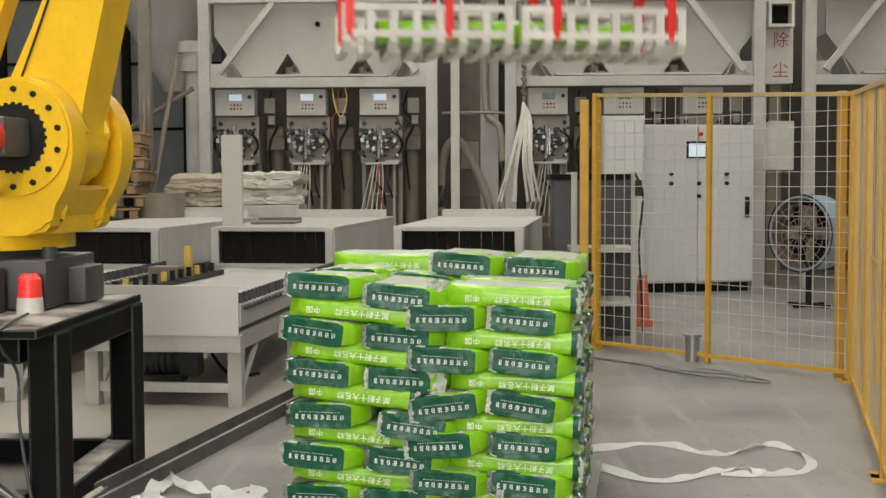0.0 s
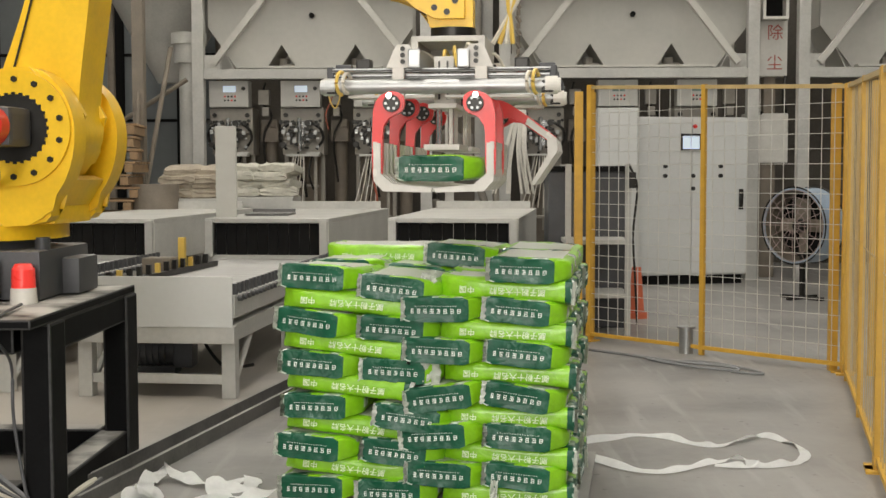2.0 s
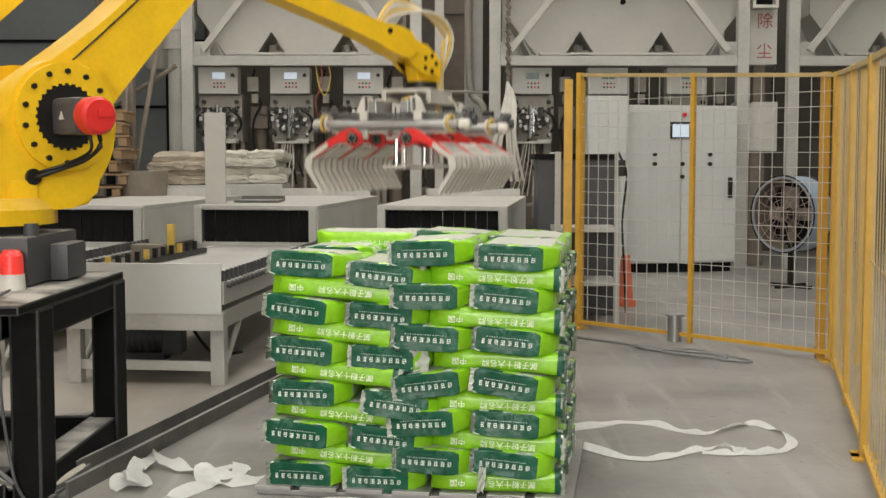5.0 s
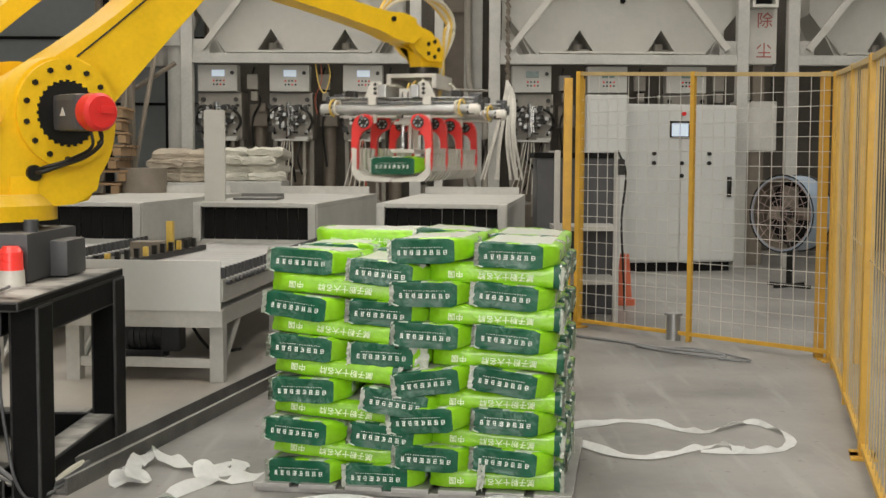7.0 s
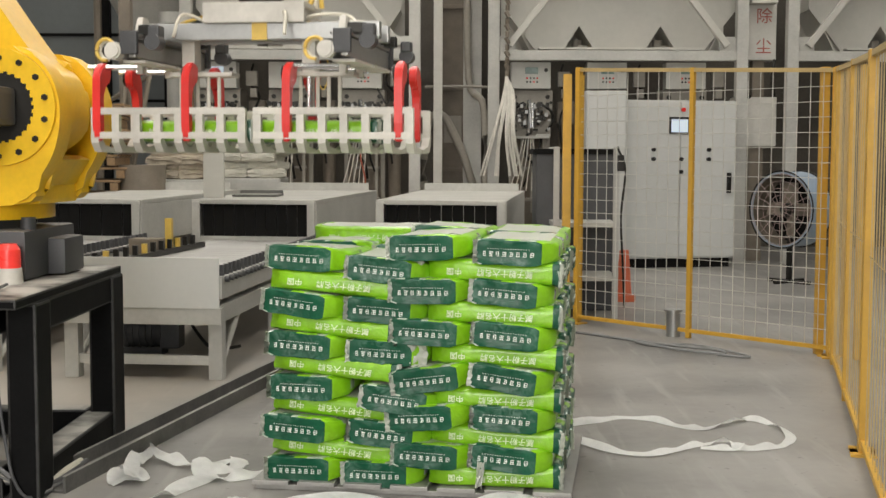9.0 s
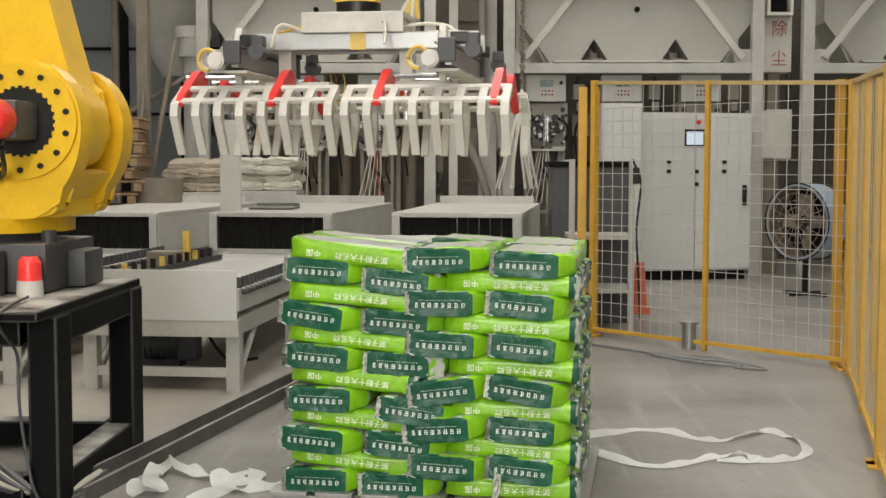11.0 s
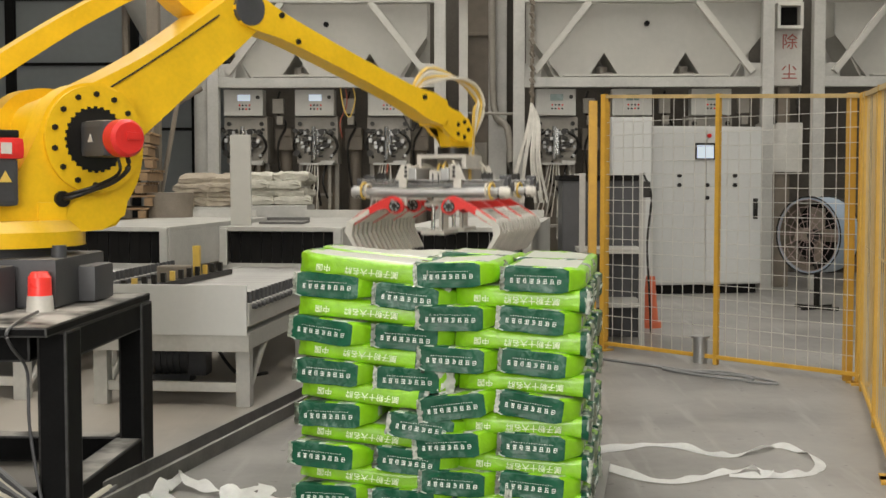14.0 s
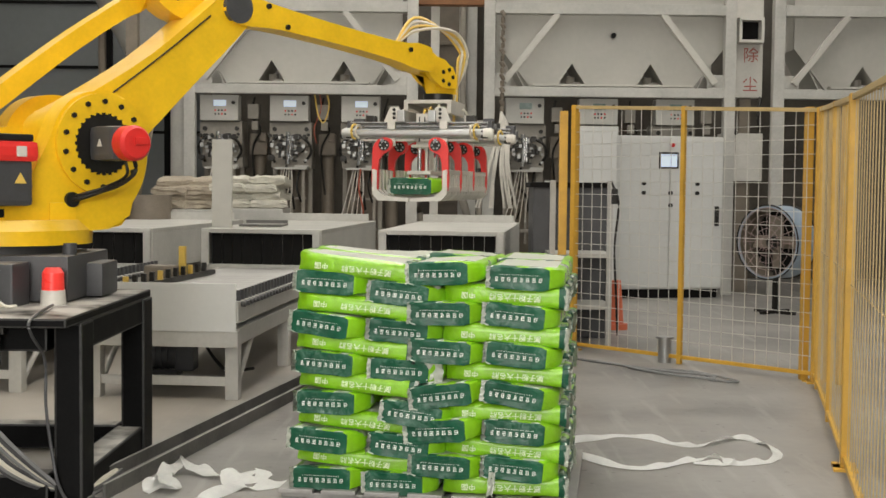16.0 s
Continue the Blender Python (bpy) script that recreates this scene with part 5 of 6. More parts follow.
def robot_parts():
    turret = thing("turret")
    turret.parent = robot
    bm = B()
    cyl(bm, (0, 0, 1.13), (0, 0, 1.2), 0.44, n=48)
    cyl(bm, (0, 0, 1.2), (0, 0, 1.25), 0.44, 0.40, n=48)
    part("ring", bm, M_YEL, turret, smooth=True)
    prof = [(-0.42, 1.2), (0.42, 1.2), (0.53, 1.3), (0.62, 1.45), (0.645, 1.63), (0.6, 1.78), (0.5, 1.88), (0.378, 1.9), (0.25, 1.87), (0.15, 1.78), (0.08, 1.62), (-0.02, 1.45), (-0.12, 1.37), (-0.42, 1.35)]
    for y0, th in ((-0.25, 0.13), (0.25, 0.13)):
        bm = B()
        prism(bm, flow(prof), th, Matrix.Translation((0, y0, 0)), 0.018)
        part("cheek", bm, M_YEL, turret, smooth=True)
    part("bed", boxes([((0.05, 0, 1.27), (0.9, 0.42, 0.14))], 0.02), M_YEL, turret)
    bm = B()
    prism(bm, [(0.0, 1.21), (0.41, 1.21), (0.51, 1.29), (0.58, 1.4), (0.53, 1.42), (0.48, 1.362), (0.0, 1.362)], 0.372, Matrix.Translation((0, 0, 0)), 0.012)
    part("front_apron", bm, M_YEL, turret)
    part("greasy_recess", boxes([((0.26, 0, 1.369), (0.42, 0.36, 0.012))], 0.003), M_RUST, turret, "dark brown recess floor")
    part("cover_plate", boxes([((0.16, -0.318, 1.29), (0.14, 0.012, 0.09))], 0.004), M_YEL, turret)
    part("hole_frame", boxes([((-0.18, -0.318, 1.285), (0.09, 0.014, 0.06))], 0.004), M_YEL, turret)
    # flat dark plate painted as the shaded inside of a small hole
    part("access_hole", boxes([((-0.18, -0.327, 1.285), (0.06, 0.006, 0.04))]), M_DARK, turret)
    bm = B()
    cyl(bm, (S0, -0.31, SZ), (S0, -0.335, SZ), 0.255, n=48)
    part("joint_flange", bm, M_YEL, turret, smooth=True)
    for k in range(14):
        a = 2 * math.pi * k / 14 + 0.2
        bm = B()
        cyl(bm, (S0 + 0.215 * math.cos(a), -0.33, SZ + 0.215 * math.sin(a)), (S0 + 0.215 * math.cos(a), -0.348, SZ + 0.215 * math.sin(a)), 0.014, n=6)
        part("bolt", bm, M_BOLT, turret)
    bm = B()
    cyl(bm, (S0, -0.335, SZ), (S0, -0.34, SZ), 0.15, n=32)
    for k in range(28):
        a = 2 * math.pi * k / 28
        box(bm, (S0 + 0.15 * math.cos(a), -0.336, SZ + 0.15 * math.sin(a)), (0.016, 0.012, 0.016))
    part("bearing_cover", bm, M_BOLT, turret, "black bearing cover")
    mo = part("drive_motor", boxes([((S0, -0.45, SZ), (0.17, 0.22, 0.17))], 0.03), M_GREYB, turret, "dark servo motor")
    bm = B()
    cyl(bm, (S0, -0.56, SZ), (S0, -0.63, SZ), 0.088, 0.087, n=32)
    cyl(bm, (S0, -0.63, SZ), (S0, -0.65, SZ), 0.087, 0.072, n=32)
    box(bm, (S0 + 0.02, -0.655, SZ + 0.01), (0.07, 0.012, 0.035), None, 0.004)
    part("motor_cap", bm, M_RED, mo, "red round motor cap", True)
    bm = B()
    prism(bm, [(-0.022, -0.016), (0.022, -0.016), (0, 0.022)], 0.004, Matrix.Translation((S0 - 0.09, -0.45, SZ)) @ pose(0, 0, 0, 0, 0, -90))
    part("warning_label", bm, M_WHITEP, mo, "small white warning triangle")
    bm = B()
    tube(bm, [(S0 + 0.03, -0.57, SZ - 0.07), (S0 + 0.03, -0.58, SZ - 0.14), (S0 - 0.0, -0.5, SZ - 0.2), (S0 - 0.06, -0.4, SZ - 0.24), (S0 - 0.15, -0.36, SZ - 0.275), (S0 - 0.17, -0.31, SZ - 0.28)], 0.011)
    tube(bm, [(S0 + 0.0, -0.54, SZ - 0.08), (S0 + 0.01, -0.53, SZ - 0.16), (S0 - 0.05, -0.42, SZ - 0.22), (S0 - 0.13, -0.37, SZ - 0.25), (S0 - 0.165, -0.31, SZ - 0.27)], 0.008)
    part("motor_cable", bm, M_BOLT, turret)
    bm = B()
    cyl(bm, (S0 - 0.17, -0.31, SZ - 0.28), (S0 - 0.17, -0.335, SZ - 0.28), 0.038, n=16)
    part("cable_gland", bm, M_BOLT, turret)
    rm = part("rear_motor", boxes([((-0.13, -0.3, 1.43), (0.19, 0.19, 0.22))], 0.025), M_GREYB, turret, "dark servo motor")
    part("motor_cap", boxes([((-0.13, -0.3, 1.58), (0.24, 0.22, 0.1))], 0.03), M_RED, rm, "red motor cap")
    part("data_label", boxes([((-0.10, -0.412, 1.58), (0.05, 0.004, 0.05))]), M_WHITEP, rm, "small white label")
    bm = B()
    prism(bm, [(-0.03, -0.022), (0.03, -0.022), (0, 0.03)], 0.004, Matrix.Translation((-0.1, -0.397, 1.45)))
    part("warning_label", bm, M_HOSE, rm, "small yellow warning triangle")
    part("top_cap", boxes([((-0.13, -0.3, 1.645), (0.2, 0.19, 0.035))], 0.01), M_BOLT, rm)
    bm = B()
    cyl(bm, (S0, 0.18, SZ), (S0, -0.2, SZ), 0.2, n=32)
    part("axle", bm, M_YEL, turret, smooth=True)

    lower = thing("lower_arm")
    lower.parent = robot
    bm = B()
    prism(bm, flow([(-0.2, -0.16), (0.0, -0.25), (0.16, -0.2), (L1 * 0.5, -0.165), (L1, -0.125), (L1 + 0.1, -0.06), (L1 + 0.12, 0.02), (L1 + 0.06, 0.1), (L1 * 0.5, 0.125), (0.12, 0.2), (-0.1, 0.23), (-0.22, 0.05)]), 0.26, Matrix.Translation((0, -0.04, 0)), 0.045)
    part("casting", bm, M_YEL, lower, smooth=True)
    bm = B()
    cyl(bm, (L1, -0.17, 0), (L1, -0.2, 0), 0.092, n=32)
    part("elbow_cap", bm, M_GREYB, lower, "dark grey elbow cap", True)
    bm = B()
    tube(bm, [(0.12, -0.19, 0.13), (L1 * 0.5, -0.185, 0.09), (L1 * 0.85, -0.185, 0.07)], 0.005, 6)
    part("cable_line", bm, M_BOLT, lower)

    fore = thing("forearm")
    fore.parent = robot
    bm = B()
    prism(bm, flow([(-0.12, -0.03), (-0.06, -0.09), (0.1, -0.09), (0.3, -0.066), (L2 * 0.55, -0.056), (L2 - 0.3, -0.063), (L2 - 0.12, -0.082), (L2 + 0.04, -0.06), (L2 + 0.055, 0.0), (L2 + 0.02, 0.07), (L2 - 0.12, 0.088), (L2 - 0.3, 0.063), (L2 * 0.5, 0.058), (0.25, 0.07), (0.05, 0.09), (-0.09, 0.07)]), 0.15, Matrix.Translation((0, -0.12, 0)), 0.052)
    part("casting", bm, M_YEL, fore, smooth=True)
    bm = B()
    prism(bm, flow([(-RC - 0.07, 0.03), (-RC, 0.0), (-0.3, -0.1), (0, -0.125), (0.14, -0.08), (0.14, 0.08), (-0.05, 0.13), (-0.25, 0.13), (-RC, 0.16), (-RC - 0.07, 0.12)]), 0.18, Matrix.Translation((0, 0.06, 0)), 0.05)
    part("counter_lever", bm, M_YEL, fore, smooth=True)
    for x, z in ((0.2, 0.05), (0.35, -0.04), (L2 - 0.2, 0.03), (-0.3, 0.0), (-0.45, 0.03)):
        y = -0.2 if x > 0 else -0.028
        bm = B()
        cyl(bm, (x, y + 0.02, z), (x, y - 0.008, z), 0.016, n=8)
        part("bolt", bm, M_BOLT, fore)

    rod = thing("link_rod")
    rod.parent = robot
    bm = B()
    prism(bm, flow([(-0.065, -0.05), (0.0, -0.075), (0.06, -0.03), (0.12, 0.04), (0.3, 0.04), (L1 * 0.6, 0.02), (L1 * 0.9, -0.02), (L1 + 0.05, -0.06), (L1 + 0.08, 0.04), (L1 * 0.9, 0.075), (L1 * 0.6, 0.115), (0.3, 0.14), (0.1, 0.14), (0.0, 0.1), (-0.06, 0.03)]), 0.12, Matrix.Translation((0, 0.14, 0)), 0.03)
    part("casting", bm, M_YEL, rod, smooth=True)

    crank = thing("crank")
    crank.parent = robot
    bm = B()
    prism(bm, flow([(-RC - 0.08, -0.05), (-RC + 0.02, -0.07), (-0.2, -0.1), (0.1, -0.14), (0.12, 0.1), (-0.2, 0.1), (-RC, 0.07), (-RC - 0.08, 0.04)]), 0.14, Matrix.Translation((0, 0.13, 0)), 0.03)
    part("casting", bm, M_YEL, crank, smooth=True)
    bm = B()
    cyl(bm, (-RC, 0.05, 0), (-RC, 0.02, 0), 0.03, n=12)
    part("pin", bm, M_BOLT, crank)

    wrist = thing("wrist")
    wrist.parent = robot
    bm = B()
    prism(bm, [(-0.06, 0.075), (0.06, 0.085), (0.18, 0.02), (0.29, -0.02), (0.325, -0.08), (0.325, -0.2), (0.135, -0.2), (0.105, -0.09), (-0.05, -0.07)], 0.17, Matrix.Translation((0, -0.06, 0)), 0.035)
    part("housing", bm, M_YEL, wrist, smooth=True)
    for a in range(5):
        bm = B()
        cyl(bm, (0.2 + 0.05 * math.cos(a * 1.25), -0.14, -0.09 + 0.05 * math.sin(a * 1.25)), (0.2 + 0.05 * math.cos(a * 1.25), -0.151, -0.09 + 0.05 * math.sin(a * 1.25)), 0.014, n=8)
        part("bolt", bm, M_BOLT, wrist)
    bm = B()
    cyl(bm, (PF, -0.03, -0.2), (PF, -0.03, -PZ), 0.1, n=32)
    part("tool_flange", bm, M_BOLT, wrist, "black tool flange", True)
    for k in range(4):
        bm = B()
        o = 0.03 * k
        tube(bm, [(-0.15, 0.0, 0.1), (0.0, -0.03, 0.2 + o), (0.25 + o, -0.05 + o, 0.24), (0.48 + o, o, 0.2 - o), (0.56 - o, 0.02, 0.04), (0.4 + o, 0.05, -0.26)], 0.011, 6)
        part("air_hose", bm, M_HOSE if k % 2 else M_CLEARH, wrist)
    return turret, lower, fore, rod, crank, wrist


R_PARTS = robot_parts()


# ---- gripper ----
grip = thing("bag_gripper", None, "aluminium bag gripper with red arms and white fork clamps", "gripper")
part("mount_box", boxes([((0, 0, -0.012), (0.32, 0.46, 0.024)), ((0.145, 0, -0.05), (0.03, 0.46, 0.08)), ((-0.145, 0, -0.05), (0.03, 0.46, 0.08)), ((0, 0.2, -0.05), (0.26, 0.03, 0.06))], 0.004), M_WHITEP, grip)
part("main_beam", boxes([((0.1, 0, -0.125), (0.05, 1.12, 0.075)), ((-0.1, 0, -0.125), (0.05, 1.12, 0.075))], 0.006), M_ALU, grip)
for y in (-0.46, 0.46):
    cb = part("cross_beam", boxes([((0, y, -0.166), (0.9, 0.07, 0.016)), ((0, y + 0.005, -0.19), (0.9, 0.05, 0.018)), ((0, y + 0.015, -0.22), (0.88, 0.03, 0.08))], 0.004), M_ALU, grip)
    bm = B()
    cyl(bm, (-0.43, y - 0.055, -0.235), (0.43, y - 0.055, -0.235), 0.031, n=20)
    part("slide_cylinder", bm, M_ALU, cb, "polished slide cylinder", True)
    part("slot", boxes([((0, y - 0.0385, -0.168), (0.9, 0.006, 0.006)), ((0, y - 0.0235, -0.192), (0.9, 0.006, 0.005))]), M_BOLT, cb, "dark profile slot")
    for sx in (-1, 1):
        part("end_cap", boxes([((sx * 0.46, y + 0.012, -0.2), (0.03, 0.075, 0.1))], 0.008), M_GREYB, cb)
        bm = B()
        prism(bm, [(-0.07, -0.02), (0.07, -0.02), (0.04, 0.05), (0.025, 0.075), (-0.025, 0.075), (-0.04, 0.05)], 0.03, Matrix.Translation((sx * 0.15, y - 0.05, -0.14)), 0.004)
        br = part("carriage", bm, M_WHITEP, cb)
        for k in range(3):
            bm = B()
            cyl(bm, (sx * 0.15, y - 0.065, -0.135 + 0.026 * k), (sx * 0.15, y - 0.075, -0.135 + 0.026 * k), 0.01, n=8)
            part("bolt", bm, M_BOLT, br)
        part("hanger", boxes([((sx * 0.17, y - 0.05, -0.235), (0.05, 0.03, 0.16))], 0.004), M_WHITEP, cb)
        bm = B()
        cyl(bm, (sx * 0.17, y - 0.3, -0.285), (sx * 0.17, y - 0.02, -0.285), 0.012, n=8)
        part("rod", bm, M_CHROME, cb)
        part("slide_plate", boxes([((sx * 0.2, y, -0.275), (0.36, 0.1, 0.012))], 0.003), M_WHITEP, cb)
        bm = B()
        cyl(bm, (sx * 0.43, y - 0.055, -0.235), (sx * 0.48, y - 0.055, -0.235), 0.037, n=20)
        cyl(bm, (sx * 0.48, y - 0.055, -0.235), (sx * 0.492, y - 0.055, -0.235), 0.03, n=16)
        part("cylinder_head", bm, M_WHITEP if sx > 0 else M_ALU, cb, "round pale cylinder head")
        bm = B()
        cyl(bm, (sx * 0.41, y + 0.12, -0.2), (sx * 0.48, y + 0.12, -0.2), 0.034, n=16)
        box(bm, (sx * 0.43, y + 0.12, -0.155), (0.07, 0.05, 0.05), None, 0.01)
        part("air_motor", bm, M_GREYB, cb, "dark round air motor")
for y in (-0.28, 0.28):
    pr = part("press_cylinder", boxes([((0, y - 0.06, -0.2), (0.085, 0.06, 0.2)), ((0, y, -0.31), (0.12, 0.3, 0.02))], 0.005), M_WHITEP, grip)
    for x in (-0.02, 0.015):
        part("groove", boxes([((x, y - 0.0915, -0.2), (0.008, 0.004, 0.16))]), M_BOLT, pr)
    bm = B()
    cyl(bm, (-0.025, y - 0.06, -0.3), (-0.025, y - 0.06, -0.47), 0.013, n=10)
    cyl(bm, (0.025, y - 0.06, -0.3), (0.025, y - 0.06, -0.47), 0.013, n=10)
    part("rod", bm, M_CHROME, pr)
    for gy in (-0.1, -0.02, 0.03, 0.08):
        bm = B()
        cyl(bm, (0.03, y + gy, -0.32), (0.03, y + gy, -0.47), 0.009, n=8)
        part("guide_rod", bm, M_WHITEP, pr)
    part("press_plate", boxes([((0, y, -0.482), (0.15, 0.36, 0.025))], 0.006), M_WHITEP, pr)
for sx in (-1, 1):
    for y in (-0.46, 0.46):
        for k in range(2):
            bm = B()
            r = 0.04 + 0.006 * k
            tube(bm, [(sx * (0.37 + 0.025 * k) + 0.01 * math.cos(a), y - 0.12 + r * math.cos(a), -0.225 + r * math.sin(a)) for a in (0.6 + 0.7 * q for q in range(7))], 0.008, 6)
            part("hose_loop", bm, M_HOSE if k % 2 else M_CLEARH, grip)
        part("sensor", boxes([((sx * 0.44, y - 0.06, -0.24), (0.05, 0.05, 0.05))], 0.008), M_BOLT, grip)
        part("valve", boxes([((sx * 0.33, y + 0.05, -0.14), (0.06, 0.08, 0.05))], 0.008), M_BOLT, grip)
part("warning_plate", boxes([((0.128, 0.02, -0.115), (0.006, 0.07, 0.1))], 0.002), M_HOSE, grip, "small orange plate")
rg = random.Random(5)
for k in range(10):
    bm = B()
    x0, y0 = rg.uniform(-0.12, 0.12), rg.uniform(-0.5, 0.5)
    tube(bm, [(x0 * 0.5, y0 * 0.3, -0.1), (x0, y0 * 0.6, -0.05 - rg.uniform(0, 0.05)), (x0 * 1.6, y0, -0.04 - rg.uniform(0, 0.05)), (x0 * 2.2, y0 * 1.1, -0.15)], 0.008, 6)
    part("air_hose", bm, M_CLEARH if k % 3 else M_HOSE, grip)

PIVX, PIVZ = 0.165, -0.315


def clamp(sx, y0, y1):
    """A fork clamp hinged at its own origin: two red arms, two bars and L-shaped tines. sx: side."""
    c = thing("clamp")
    c.parent = grip
    bx, bt, bb = sx * 0.045, -0.165, -0.345
    for y in (y0 + 0.03, y0 + 0.44) if y0 < 0 else (y0 + 0.15, y1 - 0.06):
        bm = B()
        out = [(-0.045, 0.03), (0.0, 0.05), (0.05, 0.03), (0.072, -0.01), (0.078, -0.08), (0.078, -0.275), (0.042, -0.28), (0.038, -0.12), (0.02, -0.055), (-0.015, -0.045), (-0.045, -0.02)]
        prism(bm, flow([(sx * x, z) for x, z in out], 3), 0.036, Matrix.Translation((0, y, 0)), 0.006)
        a = part("arm", bm, M_RED, c, "bent red clamp arm")
        bm = B()
        cyl(bm, (0, y - 0.024, 0), (0, y - 0.034, 0), 0.034, n=16)
        part("hub", bm, M_BOLT, a)
        bm = B()
        for k in range(6):
            an = k * math.pi / 3
            cyl(bm, (0.022 * math.cos(an), y - 0.034, 0.022 * math.sin(an)), (0.022 * math.cos(an), y - 0.038, 0.022 * math.sin(an)), 0.006, n=6)
        part("screw", bm, M_ALU, a)
    ym, ln = (y0 + y1) / 2, y1 - y0
    for z in (bt, -0.272):
        part("bar", boxes([((bx + sx * 0.022, ym, z), (0.016, ln, 0.03))], 0.003), M_WHITEP, c)
    bm = B()
    prism(bm, [(bx, bt + 0.01), (bx + sx * 0.028, bt + 0.01), (bx + sx * 0.028, bb + 0.04), (bx - sx * 0.01, bb), (bx - sx * 0.2, bb - 0.005), (bx - sx * 0.205, bb + 0.012), (bx - sx * 0.05, bb + 0.028), (bx, bb + 0.07)], 0.034)
    me = None
    n = 8
    for k in range(n):
        y = y0 + 0.018 + (ln - 0.03) * k / (n - 1)
        if me is None:
            o = part("tine", bm, M_WHITEP, c)
            me = o.data
        else:
            o = new("tine", me)
            o.parent = c
        o.location = (0, y, 0)
    return c


CLAMPS = {(sx, q): clamp(sx, *((-0.725, -0.02) if q == 0 else (0.02, 0.725))) for sx in (-1, 1) for q in (0, 1)}


# ---- what moves ----
WRIST = [
    (0, 0.264, 3.300, 2.625, 80),
    (0.2, 0.274, 3.150, 2.370, 40),
    (0.4, 0.320, 3.050, 2.135, 14),
    (0.6, 0.325, 3.050, 2.075, 6),
    (1, 0.332, 3.050, 2.030, 6),
    (1.2, 0.302, 3.100, 2.020, 6),
    (1.5, 0.228, 3.300, 2.011, 6),
    (1.8, 0.080, 3.450, 2.017, 6),
    (2.4, 0.041, 3.500, 2.020, 6),
    (2.6, 0.057, 3.500, 2.051, 6),
    (2.8, 0.072, 3.500, 2.244, 3),
    (3, 0.091, 3.600, 2.516, 35),
    (3.3, 0.176, 3.900, 2.751, 65),
    (3.6, 0.228, 4.300, 2.832, 75),
    (3.8, 0.291, 4.950, 2.673, 66),
    (4, 0.264, 5.300, 2.435, 52),
    (4.2, 0.133, 5.600, 2.265, 38),
    (4.8, -0.103, 5.750, 2.087, 20),
    (5.4, -0.155, 5.900, 1.336, 12),
    (6, -0.155, 5.900, 1.166, 12),
    (6.3, -0.153, 5.900, 1.163, 12),
    (6.5, -0.168, 5.900, 1.405, 12),
    (6.8, -0.206, 5.900, 1.821, 12),
    (7, -0.117, 5.900, 1.952, 12),
    (7.2, -0.007, 5.700, 2.026, 14),
    (7.4, 0.110, 5.400, 2.259, 28),
    (7.6, 0.241, 4.900, 2.418, 50),
    (7.8, 0.286, 4.400, 2.550, 70),
    (8, 0.274, 4.000, 2.697, 84),
    (8.4, -0.070, 3.600, 2.713, 94),
    (8.6, -0.577, 3.500, 2.477, 97),
    (8.8, -0.695, 3.500, 2.253, 98),
    (9, -0.751, 3.550, 2.097, 98),
    (9.2, -0.758, 3.500, 2.048, 98),
    (9.5, -0.762, 3.450, 2.041, 98),
    (9.9, -0.697, 3.550, 2.080, 98),
    (10.3, -0.325, 3.700, 2.112, 98),
    (11, -0.390, 3.520, 2.115, 98),
    (11.3, -0.450, 3.500, 2.134, 98),
    (11.5, -0.540, 3.500, 2.195, 98),
    (11.7, -0.560, 3.550, 2.440, 97),
    (12, -0.274, 3.700, 2.854, 92),
    (12.4, 0.309, 4.500, 2.902, 68),
    (12.6, 0.300, 4.700, 2.635, 54),
    (12.8, 0.261, 4.950, 2.406, 38),
    (13, 0.218, 5.400, 2.210, 31),
    (13.2, 0.071, 5.700, 1.990, 19),
    (13.5, -0.121, 5.900, 1.915, 13),
    (13.8, -0.091, 5.900, 1.789, 12),
    (14, -0.084, 5.900, 1.599, 12),
    (14.2, -0.103, 5.900, 1.421, 12),
    (14.5, -0.139, 5.900, 1.291, 12),
    (15, -0.151, 5.900, 1.320, 12),
    (15.2, -0.164, 5.900, 1.335, 12),
    (15.5, -0.178, 5.900, 1.635, 12),
    (15.8, -0.119, 5.900, 1.895, 12),
    (16, -0.060, 5.900, 2.003, 12),
]



def glide(t):
    """The tool flange's place and heading at t, by a monotone cubic through WRIST."""
    i = max(k for k, r in enumerate(WRIST) if r[0] <= t + 1e-6)
    if i >= len(WRIST) - 1:
        return WRIST[-1][1:]
    a, b = WRIST[i], WRIST[i + 1]
    h = b[0] - a[0]
    u = (t - a[0]) / h
    out = []
    for c in range(1, 5):
        d = (b[c] - a[c]) / h
        sl = []
        for k in (i, i + 1):
            if 0 < k < len(WRIST) - 1:
                p, q, r = WRIST[k - 1], WRIST[k], WRIST[k + 1]
                d0, d1 = (q[c] - p[c]) / (q[0] - p[0]), (r[c] - q[c]) / (r[0] - q[0])
                sl.append(0.0 if d0 * d1 <= 0 else 2 * d0 * d1 / (d0 + d1))
            else:
                sl.append(0.0 if k else d)
        out.append((2 * u ** 3 - 3 * u * u + 1) * a[c] + (u ** 3 - 2 * u * u + u) * h * sl[0] + (3 * u * u - 2 * u ** 3) * b[c] + (u ** 3 - u * u) * h * sl[1])
    return out


def tool(t):
    x, y, z, head = glide(t)
    return axis(x, y, z, head)


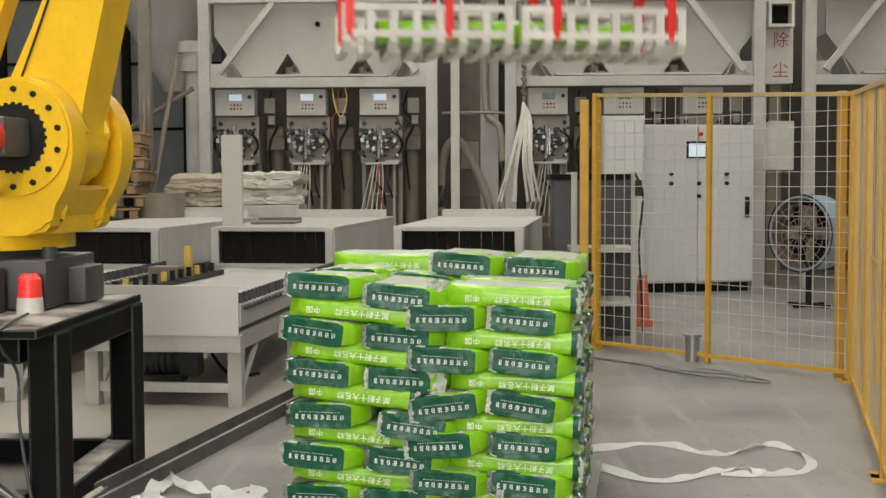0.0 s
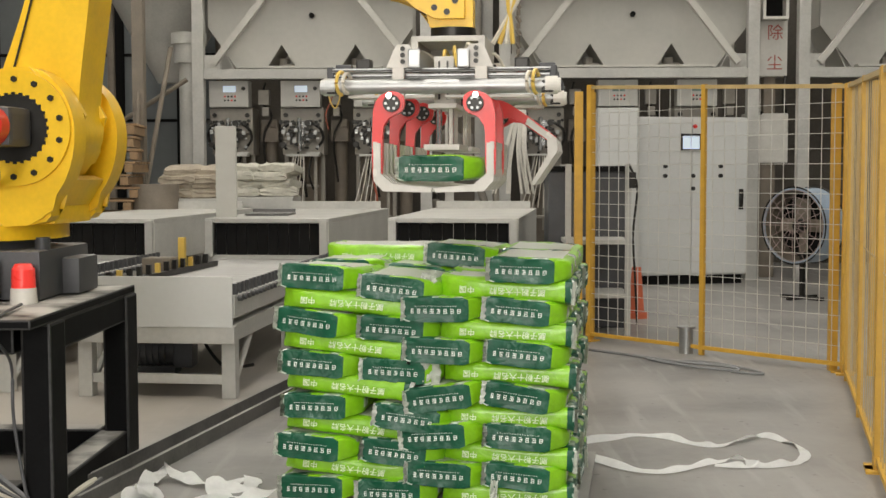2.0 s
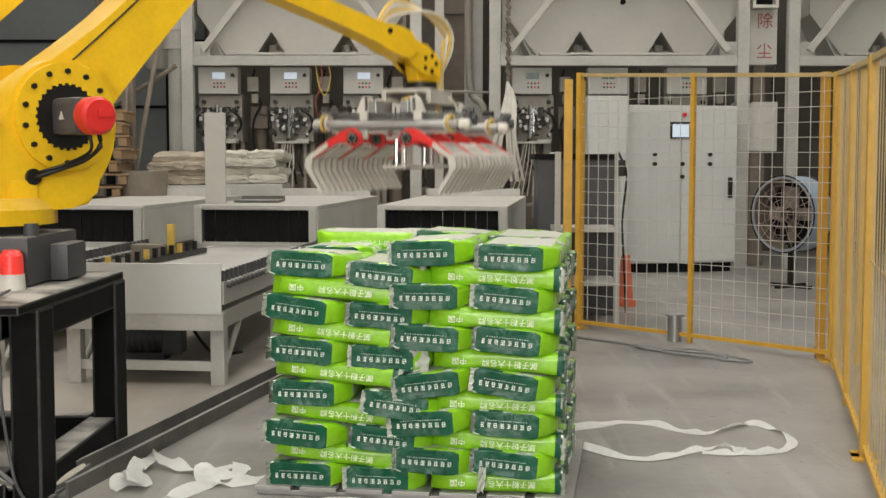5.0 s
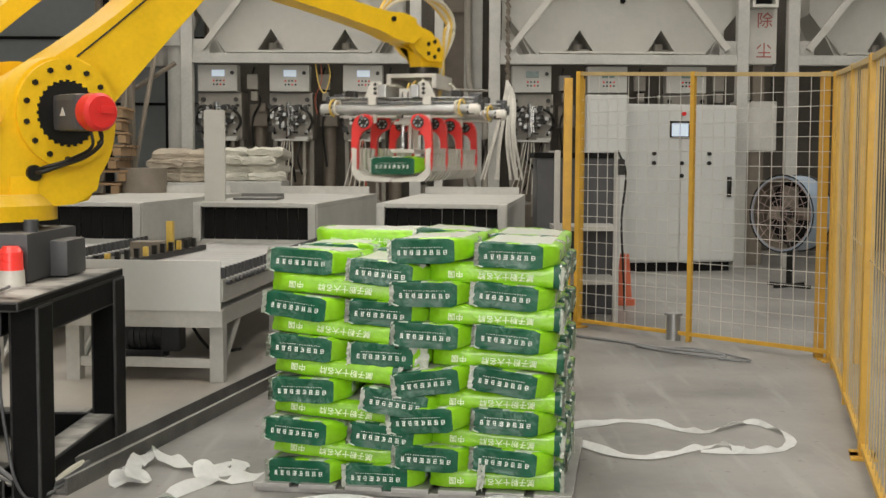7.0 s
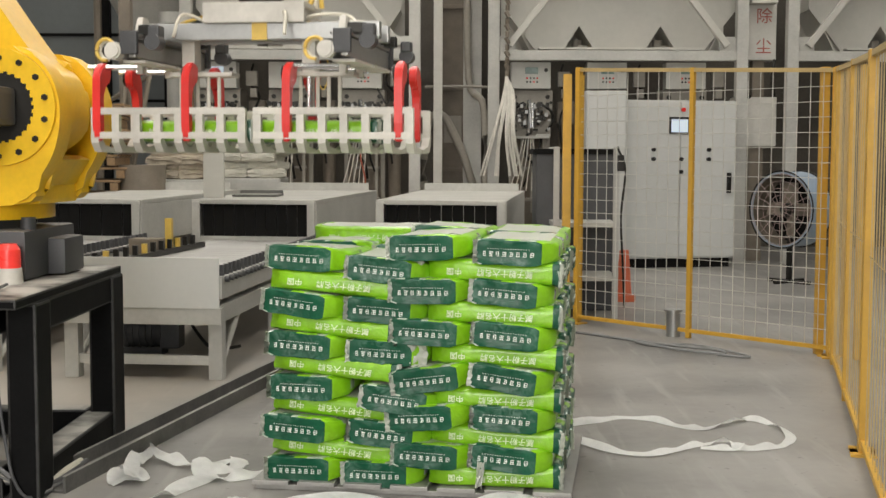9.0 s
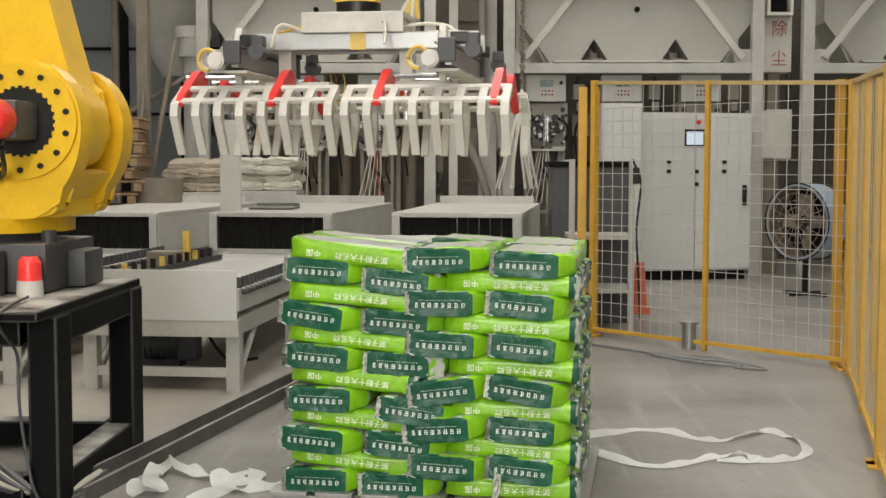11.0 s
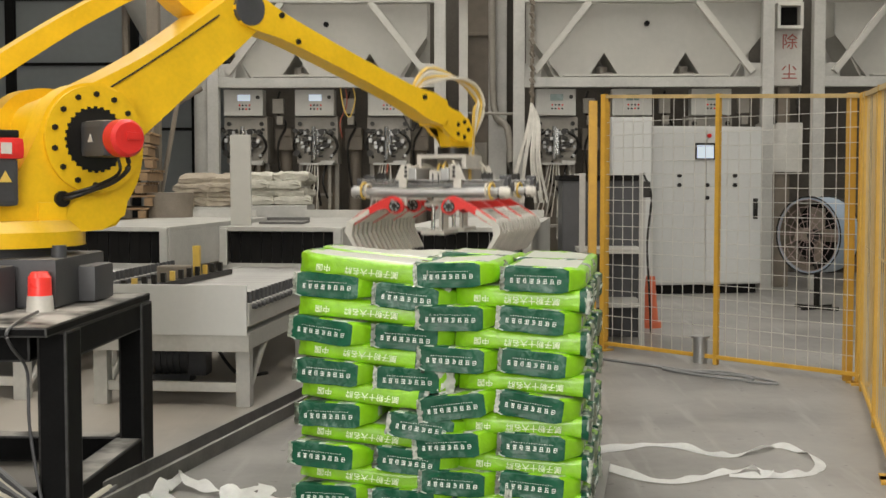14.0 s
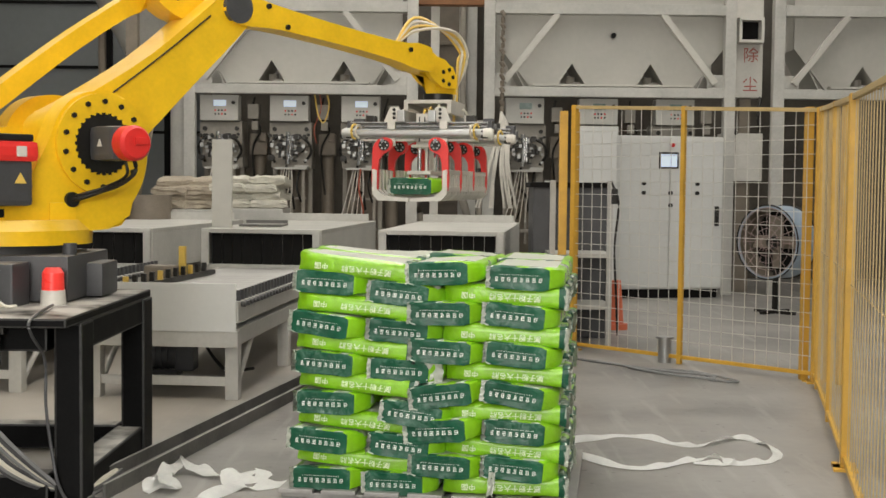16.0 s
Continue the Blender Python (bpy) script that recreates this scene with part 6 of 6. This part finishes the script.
# how far each clamp stands open, degrees: (side, front or rear half) -> rows
OPEN = {
    (-1, 0): ((0, 0), (2.1, 0), (2.35, 50), (6.0, 58), (6.3, 0), (10.4, 0), (10.7, 58), (14.9, 58), (15.25, 0), (16, 0)),
    (-1, 1): ((0, 0), (2.1, 0), (2.35, 50), (6.0, 58), (6.3, 0), (9.3, 0), (9.55, 50), (10.7, 58), (14.9, 58), (15.25, 0), (16, 0)),
    (1, 0): ((0, 0), (2.1, 0), (2.35, 50), (6.0, 58), (6.3, 0), (10.4, 0), (10.7, 58), (14.9, 58), (15.25, 0), (16, 0)),
    (1, 1): ((0, 0), (0.74, 0), (0.9, 52), (2.35, 55), (6.0, 58), (6.3, 0), (9.3, 0), (9.55, 50), (10.7, 58), (14.9, 58), (15.25, 0), (16, 0)),
}


def opened(rows, t):
    for a, b in zip(rows, rows[1:]):
        if a[0] <= t <= b[0]:
            return a[1] + (b[1] - a[1]) * (t - a[0]) / (b[0] - a[0])
    return rows[-1][1]


HELD = {0: Matrix.Translation((0, -0.285, -0.615)), 1: Matrix.Translation((0, 0.285, -0.615))}


def fall(m0, m1, t0, step, end):
    """Rows of a bag that drops from m0 to m1 from t0 on."""
    drop = max(0.05, m0.translation.z - m1.translation.z)
    dur = max(0.2, math.sqrt(2 * drop / 9.81))
    rows = []
    for k in range(1, 5):
        u = k / 4
        p = m0.translation.lerp(m1.translation, u)
        p.z = m0.translation.z - drop * u * u
        q = m0.to_quaternion().slerp(m1.to_quaternion(), u)
        rows.append((t0 + dur * u, Matrix.Translation(p) @ q.to_matrix().to_4x4()))
    rows.append((end, m1))
    return rows


def motions():
    times = [round(0.1 * k, 2) for k in range(161)]
    rows = {k: [] for k in range(6)}
    for t in times:
        x, y, z, head = glide(t)
        r = Vector((x - RB.x, y - RB.y))
        yaw = math.atan2(r.y, r.x)
        px, pz = r.length - PF - S0, z + PZ - SZ
        d = min(L1 + L2 - 0.01, math.hypot(px, pz))
        el = math.atan2(pz, px) + math.acos(max(-1, min(1, (L1 * L1 + d * d - L2 * L2) / (2 * L1 * d))))
        e = Vector((S0 + L1 * math.cos(el), SZ + L1 * math.sin(el)))
        fa = math.atan2(SZ + pz - e.y, S0 + px - e.x)
        ca = fa + 0.13
        c = Vector((S0 - RC * math.cos(ca), SZ - RC * math.sin(ca)))
        Z = Matrix.Rotation(yaw, 4, "Z")
        turn = lambda s, h, a: Z @ Matrix.Translation((s, 0, h)) @ Matrix.Rotation(-a, 4, "Y")
        for k, m in enumerate((Z, turn(S0, SZ, el), turn(e.x, e.y, fa), turn(c.x, c.y, el), turn(S0, SZ, ca), turn(S0 + px, SZ + pz, 0))):
            rows[k].append((t, m))
    for k, ob in enumerate(R_PARTS):
        walk(ob, rows[k])
    walk(grip, [(t, tool(t)) for t in times])
    for (sx, q), c in CLAMPS.items():
        walk(c, [(t, Matrix.Translation((sx * PIVX, 0, PIVZ)) @ Matrix.Rotation(radians(-sx * opened(OPEN[(sx, q)], t)), 4, "Y")) for t in times])
    # first pair: the rear bag drops onto the corner of the stack, the front bag beside it
    for key, half, t0 in (((11, "b", 0), 1, 0.77), ((11, "a", 0), 0, 2.2), ((11, "l", 0), 1, 9.42), ((11, "l", 1), 0, 10.55)):
        b, m1 = movers[key]
        pick = 0.0 if t0 < 5 else 6.2
        pre = []
        hold = HELD[half]
        # the bag lies in the gripper the way round in which it comes to rest
        if (tool(t0) @ hold).to_quaternion().rotation_difference(m1.to_quaternion()).angle > radians(90):
            hold = hold @ Matrix.Rotation(math.pi, 4, "Z")
        if pick:
            m0 = tool(pick) @ hold
            pre = [(0.0, m0), (3.0, m0), (6.0, m0)]
        held = [(t, tool(t) @ hold) for t in times if pick <= t < t0] + [(t0, tool(t0) @ hold)]
        mm = held[-1][1]
        walk(b, pre + held + fall(mm, m1, t0, 0.05, 16.0))
    for b, half in zip(later, (0, 1)):
        m0 = tool(15.1) @ HELD[half]
        far = Matrix.Translation((0.15, 2.2, 0)) @ m0
        walk(b, [(0.0, far), (11.5, far), (13.2, m0), (15.1, m0)] + [(t, tool(t) @ HELD[half]) for t in times if t > 15.15])


motions()
